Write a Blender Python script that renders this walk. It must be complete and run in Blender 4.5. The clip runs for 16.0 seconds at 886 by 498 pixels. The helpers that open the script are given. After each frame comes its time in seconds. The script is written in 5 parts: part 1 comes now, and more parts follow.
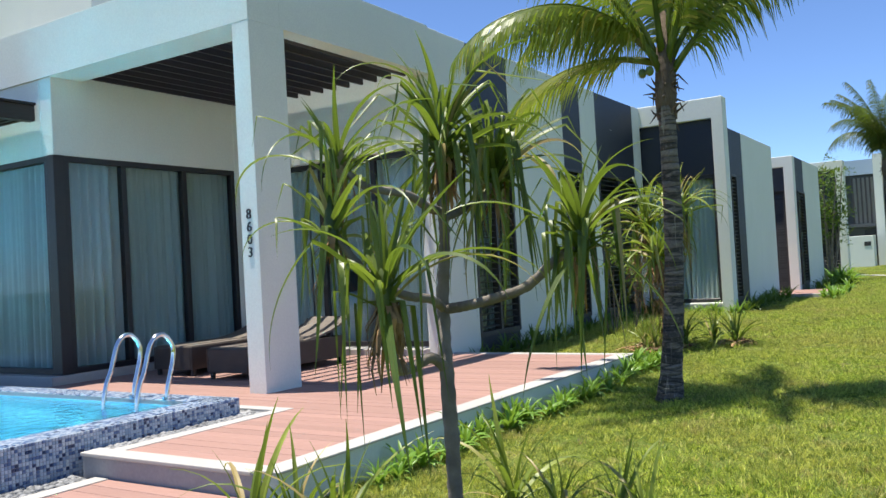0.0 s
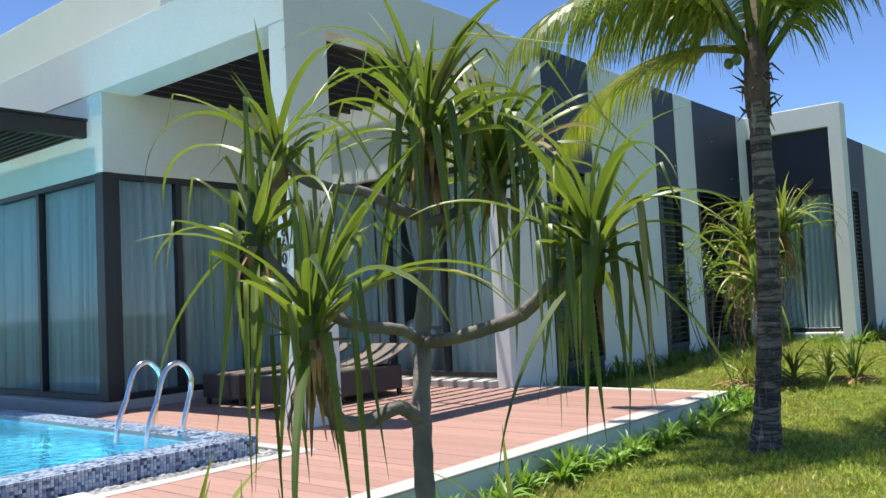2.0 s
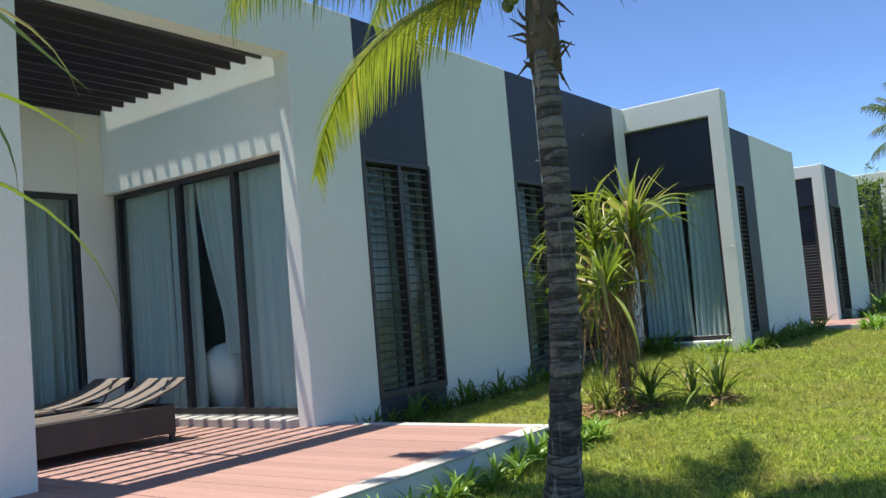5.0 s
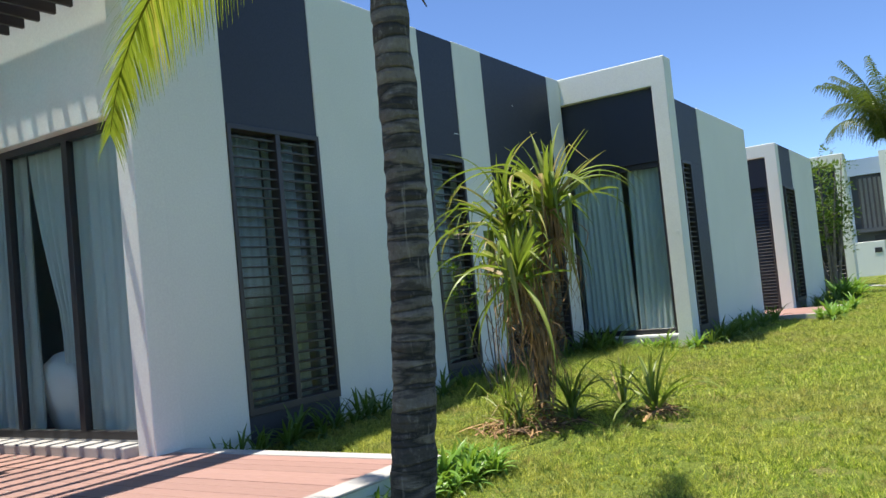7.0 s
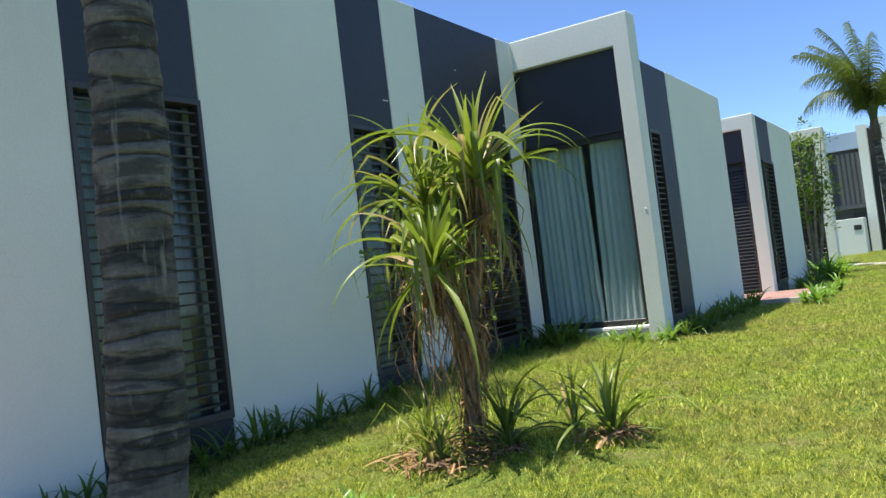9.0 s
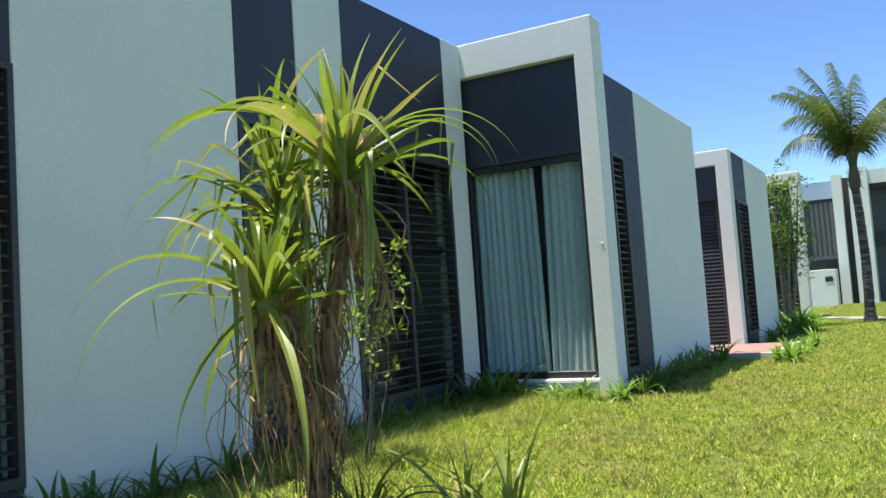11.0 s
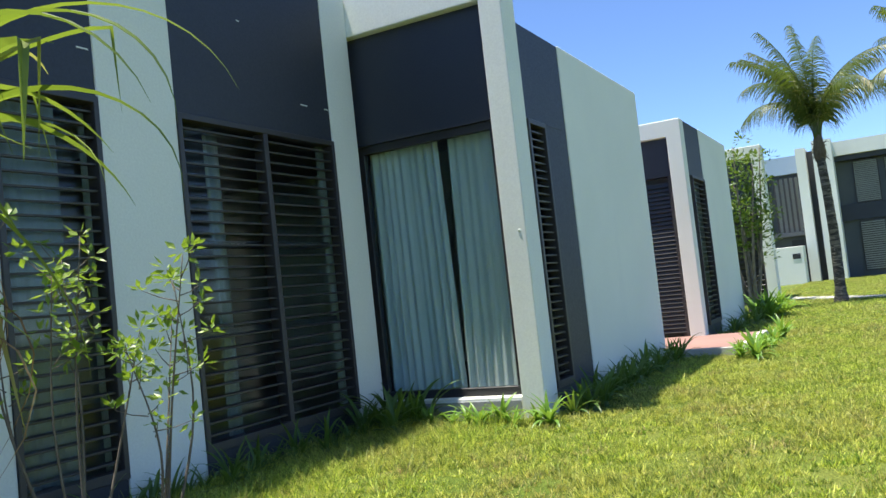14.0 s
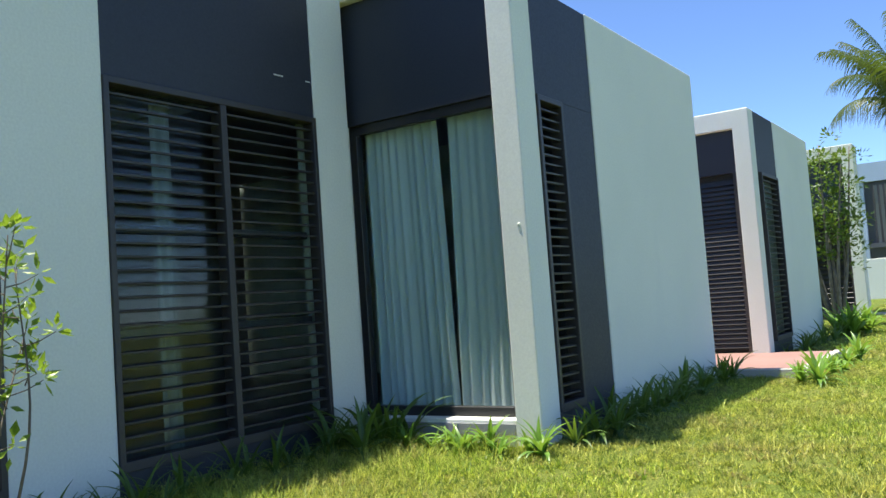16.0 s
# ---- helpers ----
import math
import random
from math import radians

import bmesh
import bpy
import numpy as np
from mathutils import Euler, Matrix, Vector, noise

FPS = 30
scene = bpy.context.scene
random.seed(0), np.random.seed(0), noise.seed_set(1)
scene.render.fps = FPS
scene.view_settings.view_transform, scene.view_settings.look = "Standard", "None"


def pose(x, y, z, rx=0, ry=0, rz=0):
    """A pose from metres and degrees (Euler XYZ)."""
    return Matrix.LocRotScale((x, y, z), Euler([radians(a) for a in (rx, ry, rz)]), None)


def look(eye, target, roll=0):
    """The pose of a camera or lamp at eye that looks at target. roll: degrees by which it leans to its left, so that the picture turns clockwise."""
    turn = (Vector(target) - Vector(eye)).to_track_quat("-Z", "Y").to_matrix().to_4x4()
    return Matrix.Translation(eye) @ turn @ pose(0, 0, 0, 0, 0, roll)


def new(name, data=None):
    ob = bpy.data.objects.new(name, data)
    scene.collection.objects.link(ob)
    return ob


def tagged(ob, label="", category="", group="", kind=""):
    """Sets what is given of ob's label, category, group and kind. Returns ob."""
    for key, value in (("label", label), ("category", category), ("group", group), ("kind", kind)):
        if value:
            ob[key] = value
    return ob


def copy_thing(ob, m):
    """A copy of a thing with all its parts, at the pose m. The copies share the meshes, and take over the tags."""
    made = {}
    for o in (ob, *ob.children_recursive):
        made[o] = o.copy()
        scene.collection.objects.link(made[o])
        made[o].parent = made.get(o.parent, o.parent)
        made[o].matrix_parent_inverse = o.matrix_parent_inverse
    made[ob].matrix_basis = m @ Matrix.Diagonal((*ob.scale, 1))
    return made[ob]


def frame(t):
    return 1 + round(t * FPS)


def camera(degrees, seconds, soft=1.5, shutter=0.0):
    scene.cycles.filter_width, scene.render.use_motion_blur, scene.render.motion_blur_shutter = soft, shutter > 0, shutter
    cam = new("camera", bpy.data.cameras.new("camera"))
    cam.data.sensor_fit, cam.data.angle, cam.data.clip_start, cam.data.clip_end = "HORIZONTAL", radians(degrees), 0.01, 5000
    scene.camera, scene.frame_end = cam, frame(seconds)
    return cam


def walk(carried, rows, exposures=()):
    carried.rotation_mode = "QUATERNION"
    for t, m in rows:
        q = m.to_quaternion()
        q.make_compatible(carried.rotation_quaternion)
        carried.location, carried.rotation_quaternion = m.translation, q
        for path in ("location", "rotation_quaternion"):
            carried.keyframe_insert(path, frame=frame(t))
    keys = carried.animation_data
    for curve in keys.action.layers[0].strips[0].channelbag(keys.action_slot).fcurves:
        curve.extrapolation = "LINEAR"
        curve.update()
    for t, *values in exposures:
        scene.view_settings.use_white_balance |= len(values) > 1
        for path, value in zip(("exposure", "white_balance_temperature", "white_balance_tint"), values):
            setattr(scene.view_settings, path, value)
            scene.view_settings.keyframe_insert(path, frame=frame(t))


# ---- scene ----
cam = camera(55.6, 16.0)
PATH = [
    (0, (0.468, 1.167, 1.42), (-0.602, 2.856, 1.466), -3.2),
    (0.5, (0.41, 1.477, 1.394), (-0.665, 3.163, 1.388), -3.0),
    (1, (0.407, 1.749, 1.376), (-0.811, 3.335, 1.371), -3.2),
    (1.5, (0.408, 2.036, 1.367), (-0.919, 3.532, 1.418), -2.9),
    (2, (0.355, 2.308, 1.38), (-0.924, 3.841, 1.498), -2.9),
    (2.5, (0.357, 2.62, 1.362), (-0.885, 4.18, 1.517), -3.9),
    (3, (0.413, 3.053, 1.36), (-0.795, 4.638, 1.522), -4.3),
    (3.5, (0.389, 3.508, 1.333), (-0.716, 5.17, 1.456), -4.9),
    (3.7, (0.443, 3.639, 1.344), (-0.667, 5.299, 1.447), -5.3),
    (5.8, (0.37, 5.287, 1.306), (-0.801, 6.899, 1.473), -4.2),
    (6, (0.297, 5.439, 1.332), (-0.842, 7.075, 1.493), -4.3),
    (6.5, (0.183, 5.837, 1.342), (-0.897, 7.516, 1.467), -5.5),
    (7, (0.092, 6.326, 1.324), (-0.995, 8.001, 1.432), -5.5),
    (7.5, (-0.064, 6.708, 1.308), (-1.129, 8.398, 1.406), -4.3),
    (8, (-0.136, 7.081, 1.321), (-1.163, 8.794, 1.421), -5.8),
    (8.5, (-0.192, 7.5, 1.322), (-1.241, 9.201, 1.403), -6.3),
    (9, (-0.291, 7.937, 1.317), (-1.341, 9.638, 1.392), -6.9),
    (9.5, (-0.362, 8.378, 1.325), (-1.407, 10.08, 1.433), -7.0),
    (10, (-0.492, 8.817, 1.313), (-1.491, 10.545, 1.441), -4.7),
    (10.2, (-0.514, 8.989, 1.295), (-1.484, 10.734, 1.426), -4.1),
    (12.3, (-0.922, 10.637, 1.397), (-2.006, 12.31, 1.557), -4.1),
    (12.5, (-0.932, 10.745, 1.395), (-2.032, 12.409, 1.541), -4.4),
    (13, (-0.962, 11.097, 1.384), (-1.993, 12.807, 1.492), -5.2),
    (13.5, (-0.885, 11.476, 1.393), (-1.816, 13.244, 1.46), -7.7),
    (14, (-0.819, 11.729, 1.414), (-1.752, 13.494, 1.525), -6.2),
    (14.5, (-0.844, 12.068, 1.403), (-1.855, 13.787, 1.555), -3.6),
    (15, (-0.825, 12.422, 1.376), (-1.879, 14.114, 1.536), -4.1),
    (15.5, (-0.697, 12.776, 1.376), (-1.849, 14.404, 1.523), -3.5),
    (16, (-0.653, 13.17, 1.371), (-1.762, 14.829, 1.498), -4.1),
]
walk(cam, [(t, look(eye, target, roll)) for t, eye, target, roll in PATH],
     exposures=((0, 0.77), (3.5, 0.80), (8, 0.89), (12.5, 1.10), (16, 1.10)))

# ---- light ----
world = bpy.data.worlds.new("sky")
scene.world = world
world.use_nodes = True
wn = world.node_tree
wn.nodes.clear()
sky = wn.nodes.new("ShaderNodeTexSky")
sky.sky_type = "NISHITA"
sky.sun_disc = False
SUN_TO = Vector((-0.20, -0.09, 1.0)).normalized()
sky.sun_elevation = math.asin(SUN_TO.z)
sky.sun_rotation = math.atan2(SUN_TO.x, SUN_TO.y)
sky.air_density, sky.dust_density, sky.ozone_density = 0.60, 0.06, 4.5
bg = wn.nodes.new("ShaderNodeBackground")
bg.inputs["Strength"].default_value = 0.120
wo = wn.nodes.new("ShaderNodeOutputWorld")
tint = wn.nodes.new("ShaderNodeMix")
tint.data_type, tint.blend_type = "RGBA", "MULTIPLY"
tint.inputs[0].default_value = 1.0
tint.inputs[7].default_value = (0.89, 0.965, 1.07, 1)
wn.links.new(sky.outputs[0], tint.inputs[6])
wn.links.new(tint.outputs[2], bg.inputs["Color"])
wn.links.new(bg.outputs[0], wo.inputs["Surface"])
sun = new("sun", bpy.data.lights.new("sun", "SUN"))
sun.data.energy, sun.data.angle, sun.data.color = 5.0, radians(0.53), (1.0, 0.945, 0.845)
sun.rotation_mode = "QUATERNION"
sun.rotation_quaternion = SUN_TO.to_track_quat("Z", "Y")
sun.location = (0, 0, 30)

# ---- materials ----
def shader(name):
    m = bpy.data.materials.new(name)
    m.use_nodes = True
    nt = m.node_tree
    return m, nt, nt.nodes["Principled BSDF"], nt.nodes["Material Output"]


def node(nt, kind, **values):
    n = nt.nodes.new(kind)
    for key, v in values.items():
        n.inputs[key.replace("_", " ")].default_value = v
    return n


def mixrgb(nt, fac, a, b, mode="MIX"):
    n = nt.nodes.new("ShaderNodeMix")
    n.data_type, n.blend_type = "RGBA", mode
    for sock, v in ((n.inputs[0], fac), (n.inputs[6], a), (n.inputs[7], b)):
        if isinstance(v, bpy.types.NodeSocket):
            nt.links.new(v, sock)
        elif isinstance(v, tuple):
            sock.default_value = (*v, 1)
        else:
            sock.default_value = v
    return n.outputs[2]


def noise_at(nt, scale, detail=4, stretch=None, rough=0.55):
    co = nt.nodes.new("ShaderNodeTexCoord").outputs["Object"]
    if stretch:
        mp = nt.nodes.new("ShaderNodeMapping")
        mp.inputs["Scale"].default_value = stretch
        nt.links.new(co, mp.inputs[0])
        co = mp.outputs[0]
    n = node(nt, "ShaderNodeTexNoise", Scale=scale, Detail=detail, Roughness=rough)
    nt.links.new(co, n.inputs["Vector"])
    return n.outputs[0]


def ramp(nt, value, lo, hi, a=0.0, b=1.0):
    n = nt.nodes.new("ShaderNodeMapRange")
    n.inputs[1].default_value, n.inputs[2].default_value, n.inputs[3].default_value, n.inputs[4].default_value = lo, hi, a, b
    nt.links.new(value, n.inputs[0])
    return n.outputs[0]


def surface(name, a, b, rough=0.6, big=0.8, fine=40, bump=0.15, dist=0.003, metal=0.0, stretch=None, stain=None, vary=0.0, island=False, spec=0.5):
    """Two colours mixed at a large and a fine scale, with fine relief."""
    m, nt, p, _ = shader(name)
    nb = noise_at(nt, big, 5, stretch)
    nf = noise_at(nt, fine, 4, stretch)
    col = mixrgb(nt, ramp(nt, nb, 0.35, 0.65), a, b)
    col = mixrgb(nt, ramp(nt, nf, 0.3, 0.7, 0.0, 0.35), col, tuple(c * 0.72 for c in a))
    if stain:
        ns = noise_at(nt, 1.7, 6, (1, 1, 0.35), 0.65)
        col = mixrgb(nt, ramp(nt, ns, 0.56, 0.78, 0.0, 0.55), col, stain)
    if vary:
        src = nt.nodes.new("ShaderNodeNewGeometry").outputs["Random Per Island"] if island else nt.nodes.new("ShaderNodeObjectInfo").outputs["Random"]
        hv = nt.nodes.new("ShaderNodeHueSaturation")
        nt.links.new(ramp(nt, src, 0, 1, 1 - vary, 1 + vary), hv.inputs["Value"])
        nt.links.new(col, hv.inputs["Color"])
        col = hv.outputs[0]
    nt.links.new(col, p.inputs["Base Color"])
    nt.links.new(ramp(nt, nf, 0.3, 0.7, rough - 0.07, rough + 0.07), p.inputs["Roughness"])
    p.inputs["Metallic"].default_value = metal
    p.inputs["Specular IOR Level"].default_value = spec
    if bump:
        bp = node(nt, "ShaderNodeBump", Strength=bump, Distance=dist)
        nt.links.new(nf, bp.inputs["Height"])
        nt.links.new(bp.outputs[0], p.inputs["Normal"])
    return m


def foliage(name, a, b, rough=0.45, glow=0.35, dry=None, island=True, dry_from=0.9):
    """Leaf: colour varies from leaf to leaf, light comes partly through."""
    m, nt, p, out = shader(name)
    src = nt.nodes.new("ShaderNodeNewGeometry").outputs["Random Per Island"] if island else nt.nodes.new("ShaderNodeObjectInfo").outputs["Random"]
    col = mixrgb(nt, src, a, b)
    col = mixrgb(nt, ramp(nt, noise_at(nt, 9, 3), 0.35, 0.7, 0, 0.4), col, tuple(c * 0.6 for c in a))
    if dry:
        col = mixrgb(nt, ramp(nt, src, dry_from, dry_from + 0.06), col, dry)
    nt.links.new(col, p.inputs["Base Color"])
    p.inputs["Roughness"].default_value = rough
    tr = nt.nodes.new("ShaderNodeBsdfTranslucent")
    nt.links.new(mixrgb(nt, 0.5, col, (0.35, 0.5, 0.04), "MIX"), tr.inputs[0])
    mx = nt.nodes.new("ShaderNodeMixShader")
    mx.inputs[0].default_value = glow
    nt.links.new(p.outputs[0], mx.inputs[1])
    nt.links.new(tr.outputs[0], mx.inputs[2])
    nt.links.new(mx.outputs[0], out.inputs["Surface"])
    return m


STUCCO = surface("white_stucco", (0.79, 0.803, 0.735), (0.74, 0.758, 0.69), 0.85, 0.6, 55, 0.25, 0.004, stain=(0.67, 0.685, 0.65))
STUCCO_WARM = surface("white_stucco_base", (0.66, 0.70, 0.68), (0.60, 0.65, 0.62), 0.85, 0.9, 55, 0.25, 0.004, stain=(0.45, 0.5, 0.45))
CHARCOAL = surface("charcoal_paint", (0.024, 0.028, 0.041), (0.029, 0.034, 0.047), 0.55, 0.7, 60, 0.12, 0.003, stain=(0.034, 0.038, 0.048))
FRAME = surface("dark_aluminium", (0.022, 0.022, 0.025), (0.028, 0.027, 0.028), 0.4, 2, 90, 0.03)
LOUVRE = surface("louvre_timber", (0.085, 0.083, 0.075), (0.11, 0.107, 0.096), 0.42, 1.5, 60, 0.1, stretch=(1, 0.08, 1), vary=0.2)
LOUVRE_DARK = surface("louvre_timber_dark", (0.030, 0.029, 0.029), (0.042, 0.040, 0.038), 0.42, 1.5, 60, 0.1, stretch=(1, 0.08, 1), vary=0.2)
LOUVRE_FRAME = surface("louvre_frame", (0.035, 0.033, 0.034), (0.045, 0.042, 0.042), 0.45, 2, 60, 0.08)
PERGOLA = surface("pergola_timber", (0.028, 0.022, 0.022), (0.04, 0.03, 0.028), 0.55, 1.2, 60, 0.1, stretch=(1, 0.1, 1), vary=0.2)
DECK = surface("deck_board", (0.325, 0.185, 0.152), (0.37, 0.22, 0.18), 0.62, 1.2, 70, 0.25, 0.003, stretch=(0.12, 1, 1), stain=(0.27, 0.165, 0.14), vary=0.10)
TRIM = surface("pale_concrete", (0.46, 0.44, 0.41), (0.39, 0.375, 0.35), 0.8, 1.5, 45, 0.25, 0.003, stain=(0.36, 0.35, 0.32))
GREYWALL = surface("grey_render", (0.30, 0.31, 0.32), (0.36, 0.36, 0.36), 0.8, 1.5, 40, 0.25, stain=(0.22, 0.22, 0.22))
CHROME = surface("stainless_steel", (0.72, 0.73, 0.75), (0.68, 0.69, 0.71), 0.14, 2, 60, 0.02, metal=1.0)
WICKER = surface("dark_wicker", (0.035, 0.026, 0.022), (0.06, 0.045, 0.036), 0.55, 3, 140, 0.8, 0.004)
SLING = surface("lounger_weave", (0.13, 0.105, 0.085), (0.17, 0.14, 0.11), 0.7, 3, 150, 0.5, 0.003)
PEBBLE = surface("grey_pebble", (0.17, 0.175, 0.18), (0.30, 0.30, 0.30), 0.65, 3, 60, 0.2, vary=0.4, island=True)
PANDBARK = surface("pandanus_bark", (0.23, 0.20, 0.165), (0.12, 0.10, 0.08), 0.85, 7, 55, 0.8, 0.008, stain=(0.36, 0.33, 0.29))
HUSK = surface("dry_leaf", (0.40, 0.235, 0.10), (0.085, 0.05, 0.026), 0.8, 6, 60, 0.4, vary=0.35, island=True)
FIBRE = surface("palm_fibre", (0.085, 0.062, 0.042), (0.16, 0.12, 0.08), 0.95, 14, 60, 1.0, 0.02, stretch=(1, 1, 0.3), stain=(0.22, 0.19, 0.13))
FARPALM = foliage("far_palm_leaflet", (0.040, 0.065, 0.016), (0.085, 0.115, 0.03), 0.45, 0.25, (0.26, 0.22, 0.07))
COCO = surface("green_coconut", (0.10, 0.15, 0.035), (0.16, 0.19, 0.05), 0.4, 6, 60, 0.1)
SOIL = surface("earth", (0.10, 0.075, 0.05), (0.14, 0.11, 0.07), 0.95, 2, 40, 0.8, 0.02)
NUMBER = surface("black_enamel", (0.015, 0.015, 0.017), (0.02, 0.02, 0.02), 0.35, 3, 80, 0.02)
ROOMWALL = surface("room_wall", (0.42, 0.42, 0.40), (0.38, 0.38, 0.36), 0.85, 1, 30, 0.1)
LINEN = surface("white_linen", (0.72, 0.70, 0.66), (0.66, 0.64, 0.6), 0.9, 4, 90, 0.2)
POOLTILE = surface("pool_tile", (0.16, 0.54, 0.74), (0.26, 0.64, 0.80), 0.25, 2, 30, 0.05)
BLUEWALL = surface("blue_render", (0.36, 0.46, 0.60), (0.40, 0.5, 0.62), 0.8, 0.5, 20, 0.1)
FARGREY = surface("grey_render_dark", (0.075, 0.085, 0.095), (0.09, 0.10, 0.11), 0.7, 0.6, 30, 0.1)
FARLOUVRE = surface("pale_louvre", (0.22, 0.23, 0.21), (0.27, 0.275, 0.25), 0.6, 0.8, 30, 0.1)

PAND = foliage("pandanus_leaf", (0.048, 0.088, 0.019), (0.19, 0.245, 0.042), 0.42, 0.32, (0.33, 0.24, 0.10), island=False)
# Lighter copy of PAND with sunlight put into its colour; more dry leaves.
PANDSUN = foliage("pandanus_sunlit_leaf", (0.11, 0.165, 0.025), (0.34, 0.39, 0.065), 0.44, 0.34, (0.40, 0.30, 0.13), island=False, dry_from=0.84)
PALMLEAF = foliage("palm_leaflet", (0.085, 0.135, 0.018), (0.17, 0.22, 0.030), 0.38, 0.4, (0.40, 0.33, 0.07))
LILY = foliage("lily_leaf", (0.10, 0.22, 0.03), (0.20, 0.36, 0.05), 0.4, 0.35)
SHRUBLEAF = foliage("shrub_leaf", (0.12, 0.22, 0.02), (0.24, 0.34, 0.04), 0.42, 0.4)
TWIGBARK = surface("twig_bark", (0.11, 0.09, 0.07), (0.16, 0.13, 0.10), 0.85, 9, 60, 0.4)
YELLOWFROND = foliage("yellowing_leaflet", (0.13, 0.17, 0.018), (0.33, 0.34, 0.035), 0.38, 0.45, (0.42, 0.34, 0.07))
TREELEAF = foliage("tree_leaf", (0.05, 0.11, 0.018), (0.10, 0.18, 0.03), 0.45, 0.3)


def make_glass():
    m, nt, p, out = shader("window_glass")
    nt.nodes.remove(p)
    tr = nt.nodes.new("ShaderNodeBsdfTransparent")
    tr.inputs[0].default_value = (0.90, 0.965, 0.965, 1)
    gl = nt.nodes.new("ShaderNodeBsdfGlossy")
    gl.inputs["Roughness"].default_value = 0.015
    lw = nt.nodes.new("ShaderNodeLayerWeight")
    lw.inputs[0].default_value = 0.5
    pw = nt.nodes.new("ShaderNodeMath")
    pw.operation = "POWER"
    pw.inputs[1].default_value = 4.5
    nt.links.new(lw.outputs["Facing"], pw.inputs[0])
    mx = nt.nodes.new("ShaderNodeMixShader")
    nt.links.new(ramp(nt, pw.outputs[0], 0, 1, 0.025, 0.20), mx.inputs[0])
    nt.links.new(tr.outputs[0], mx.inputs[1])
    nt.links.new(gl.outputs[0], mx.inputs[2])
    nt.links.new(mx.outputs[0], out.inputs["Surface"])
    return m


def make_water():
    m, nt, p, out = shader("pool_water")
    p.inputs["Base Color"].default_value = (0.55, 0.88, 0.97, 1)
    p.inputs["Roughness"].default_value = 0.03
    p.inputs["IOR"].default_value = 1.33
    p.inputs["Transmission Weight"].default_value = 1.0
    bp = node(nt, "ShaderNodeBump", Strength=0.35, Distance=0.03)
    nt.links.new(noise_at(nt, 7, 3), bp.inputs["Height"])
    nt.links.new(bp.outputs[0], p.inputs["Normal"])
    return m


def make_mosaic():
    """Glass mosaic: each little tile takes one of a few blues."""
    m, nt, p, out = shader("glass_mosaic")
    rnd = nt.nodes.new("ShaderNodeNewGeometry").outputs["Random Per Island"]
    cr = nt.nodes.new("ShaderNodeValToRGB")
    cr.color_ramp.interpolation = "CONSTANT"
    steps = ((0.0, (0.46, 0.53, 0.62)), (0.40, (0.28, 0.37, 0.50)), (0.64, (0.12, 0.18, 0.33)), (0.82, (0.04, 0.06, 0.13)), (0.90, (0.58, 0.63, 0.68)))
    els = cr.color_ramp.elements
    els[0].position, els[0].color = steps[0][0], (*steps[0][1], 1)
    els[1].position, els[1].color = steps[1][0], (*steps[1][1], 1)
    for pos, c in steps[2:]:
        e = els.new(pos)
        e.color = (*c, 1)
    nt.links.new(rnd, cr.inputs[0])
    nt.links.new(cr.outputs[0], p.inputs["Base Color"])
    p.inputs["Roughness"].default_value = 0.2
    return m


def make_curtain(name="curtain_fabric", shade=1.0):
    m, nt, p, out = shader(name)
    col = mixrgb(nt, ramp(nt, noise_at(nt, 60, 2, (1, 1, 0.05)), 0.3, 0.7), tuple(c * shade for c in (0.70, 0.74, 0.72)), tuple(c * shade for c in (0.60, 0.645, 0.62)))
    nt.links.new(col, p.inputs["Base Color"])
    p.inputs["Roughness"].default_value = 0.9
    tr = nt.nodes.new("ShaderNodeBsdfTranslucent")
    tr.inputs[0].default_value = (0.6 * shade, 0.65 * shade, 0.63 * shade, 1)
    mx = nt.nodes.new("ShaderNodeMixShader")
    mx.inputs[0].default_value = 0.3
    nt.links.new(p.outputs[0], mx.inputs[1])
    nt.links.new(tr.outputs[0], mx.inputs[2])
    nt.links.new(mx.outputs[0], out.inputs["Surface"])
    return m


def make_lawn():
    m, nt, p, out = shader("lawn_turf")
    g1 = mixrgb(nt, ramp(nt, noise_at(nt, 0.55, 5), 0.38, 0.62), (0.13, 0.19, 0.028), (0.22, 0.25, 0.05))
    g2 = mixrgb(nt, ramp(nt, noise_at(nt, 2.6, 6), 0.55, 0.70, 0, 0.6), g1, (0.30, 0.235, 0.11))
    g3 = mixrgb(nt, ramp(nt, noise_at(nt, 60, 4), 0.42, 0.58, 0, 0.75), g2, (0.055, 0.085, 0.016))
    nt.links.new(g3, p.inputs["Base Color"])
    p.inputs["Roughness"].default_value = 0.95
    p.inputs["Specular IOR Level"].default_value = 0.1
    bp = node(nt, "ShaderNodeBump", Strength=1.0, Distance=0.04)
    nt.links.new(noise_at(nt, 45, 5), bp.inputs["Height"])
    nt.links.new(bp.outputs[0], p.inputs["Normal"])
    return m


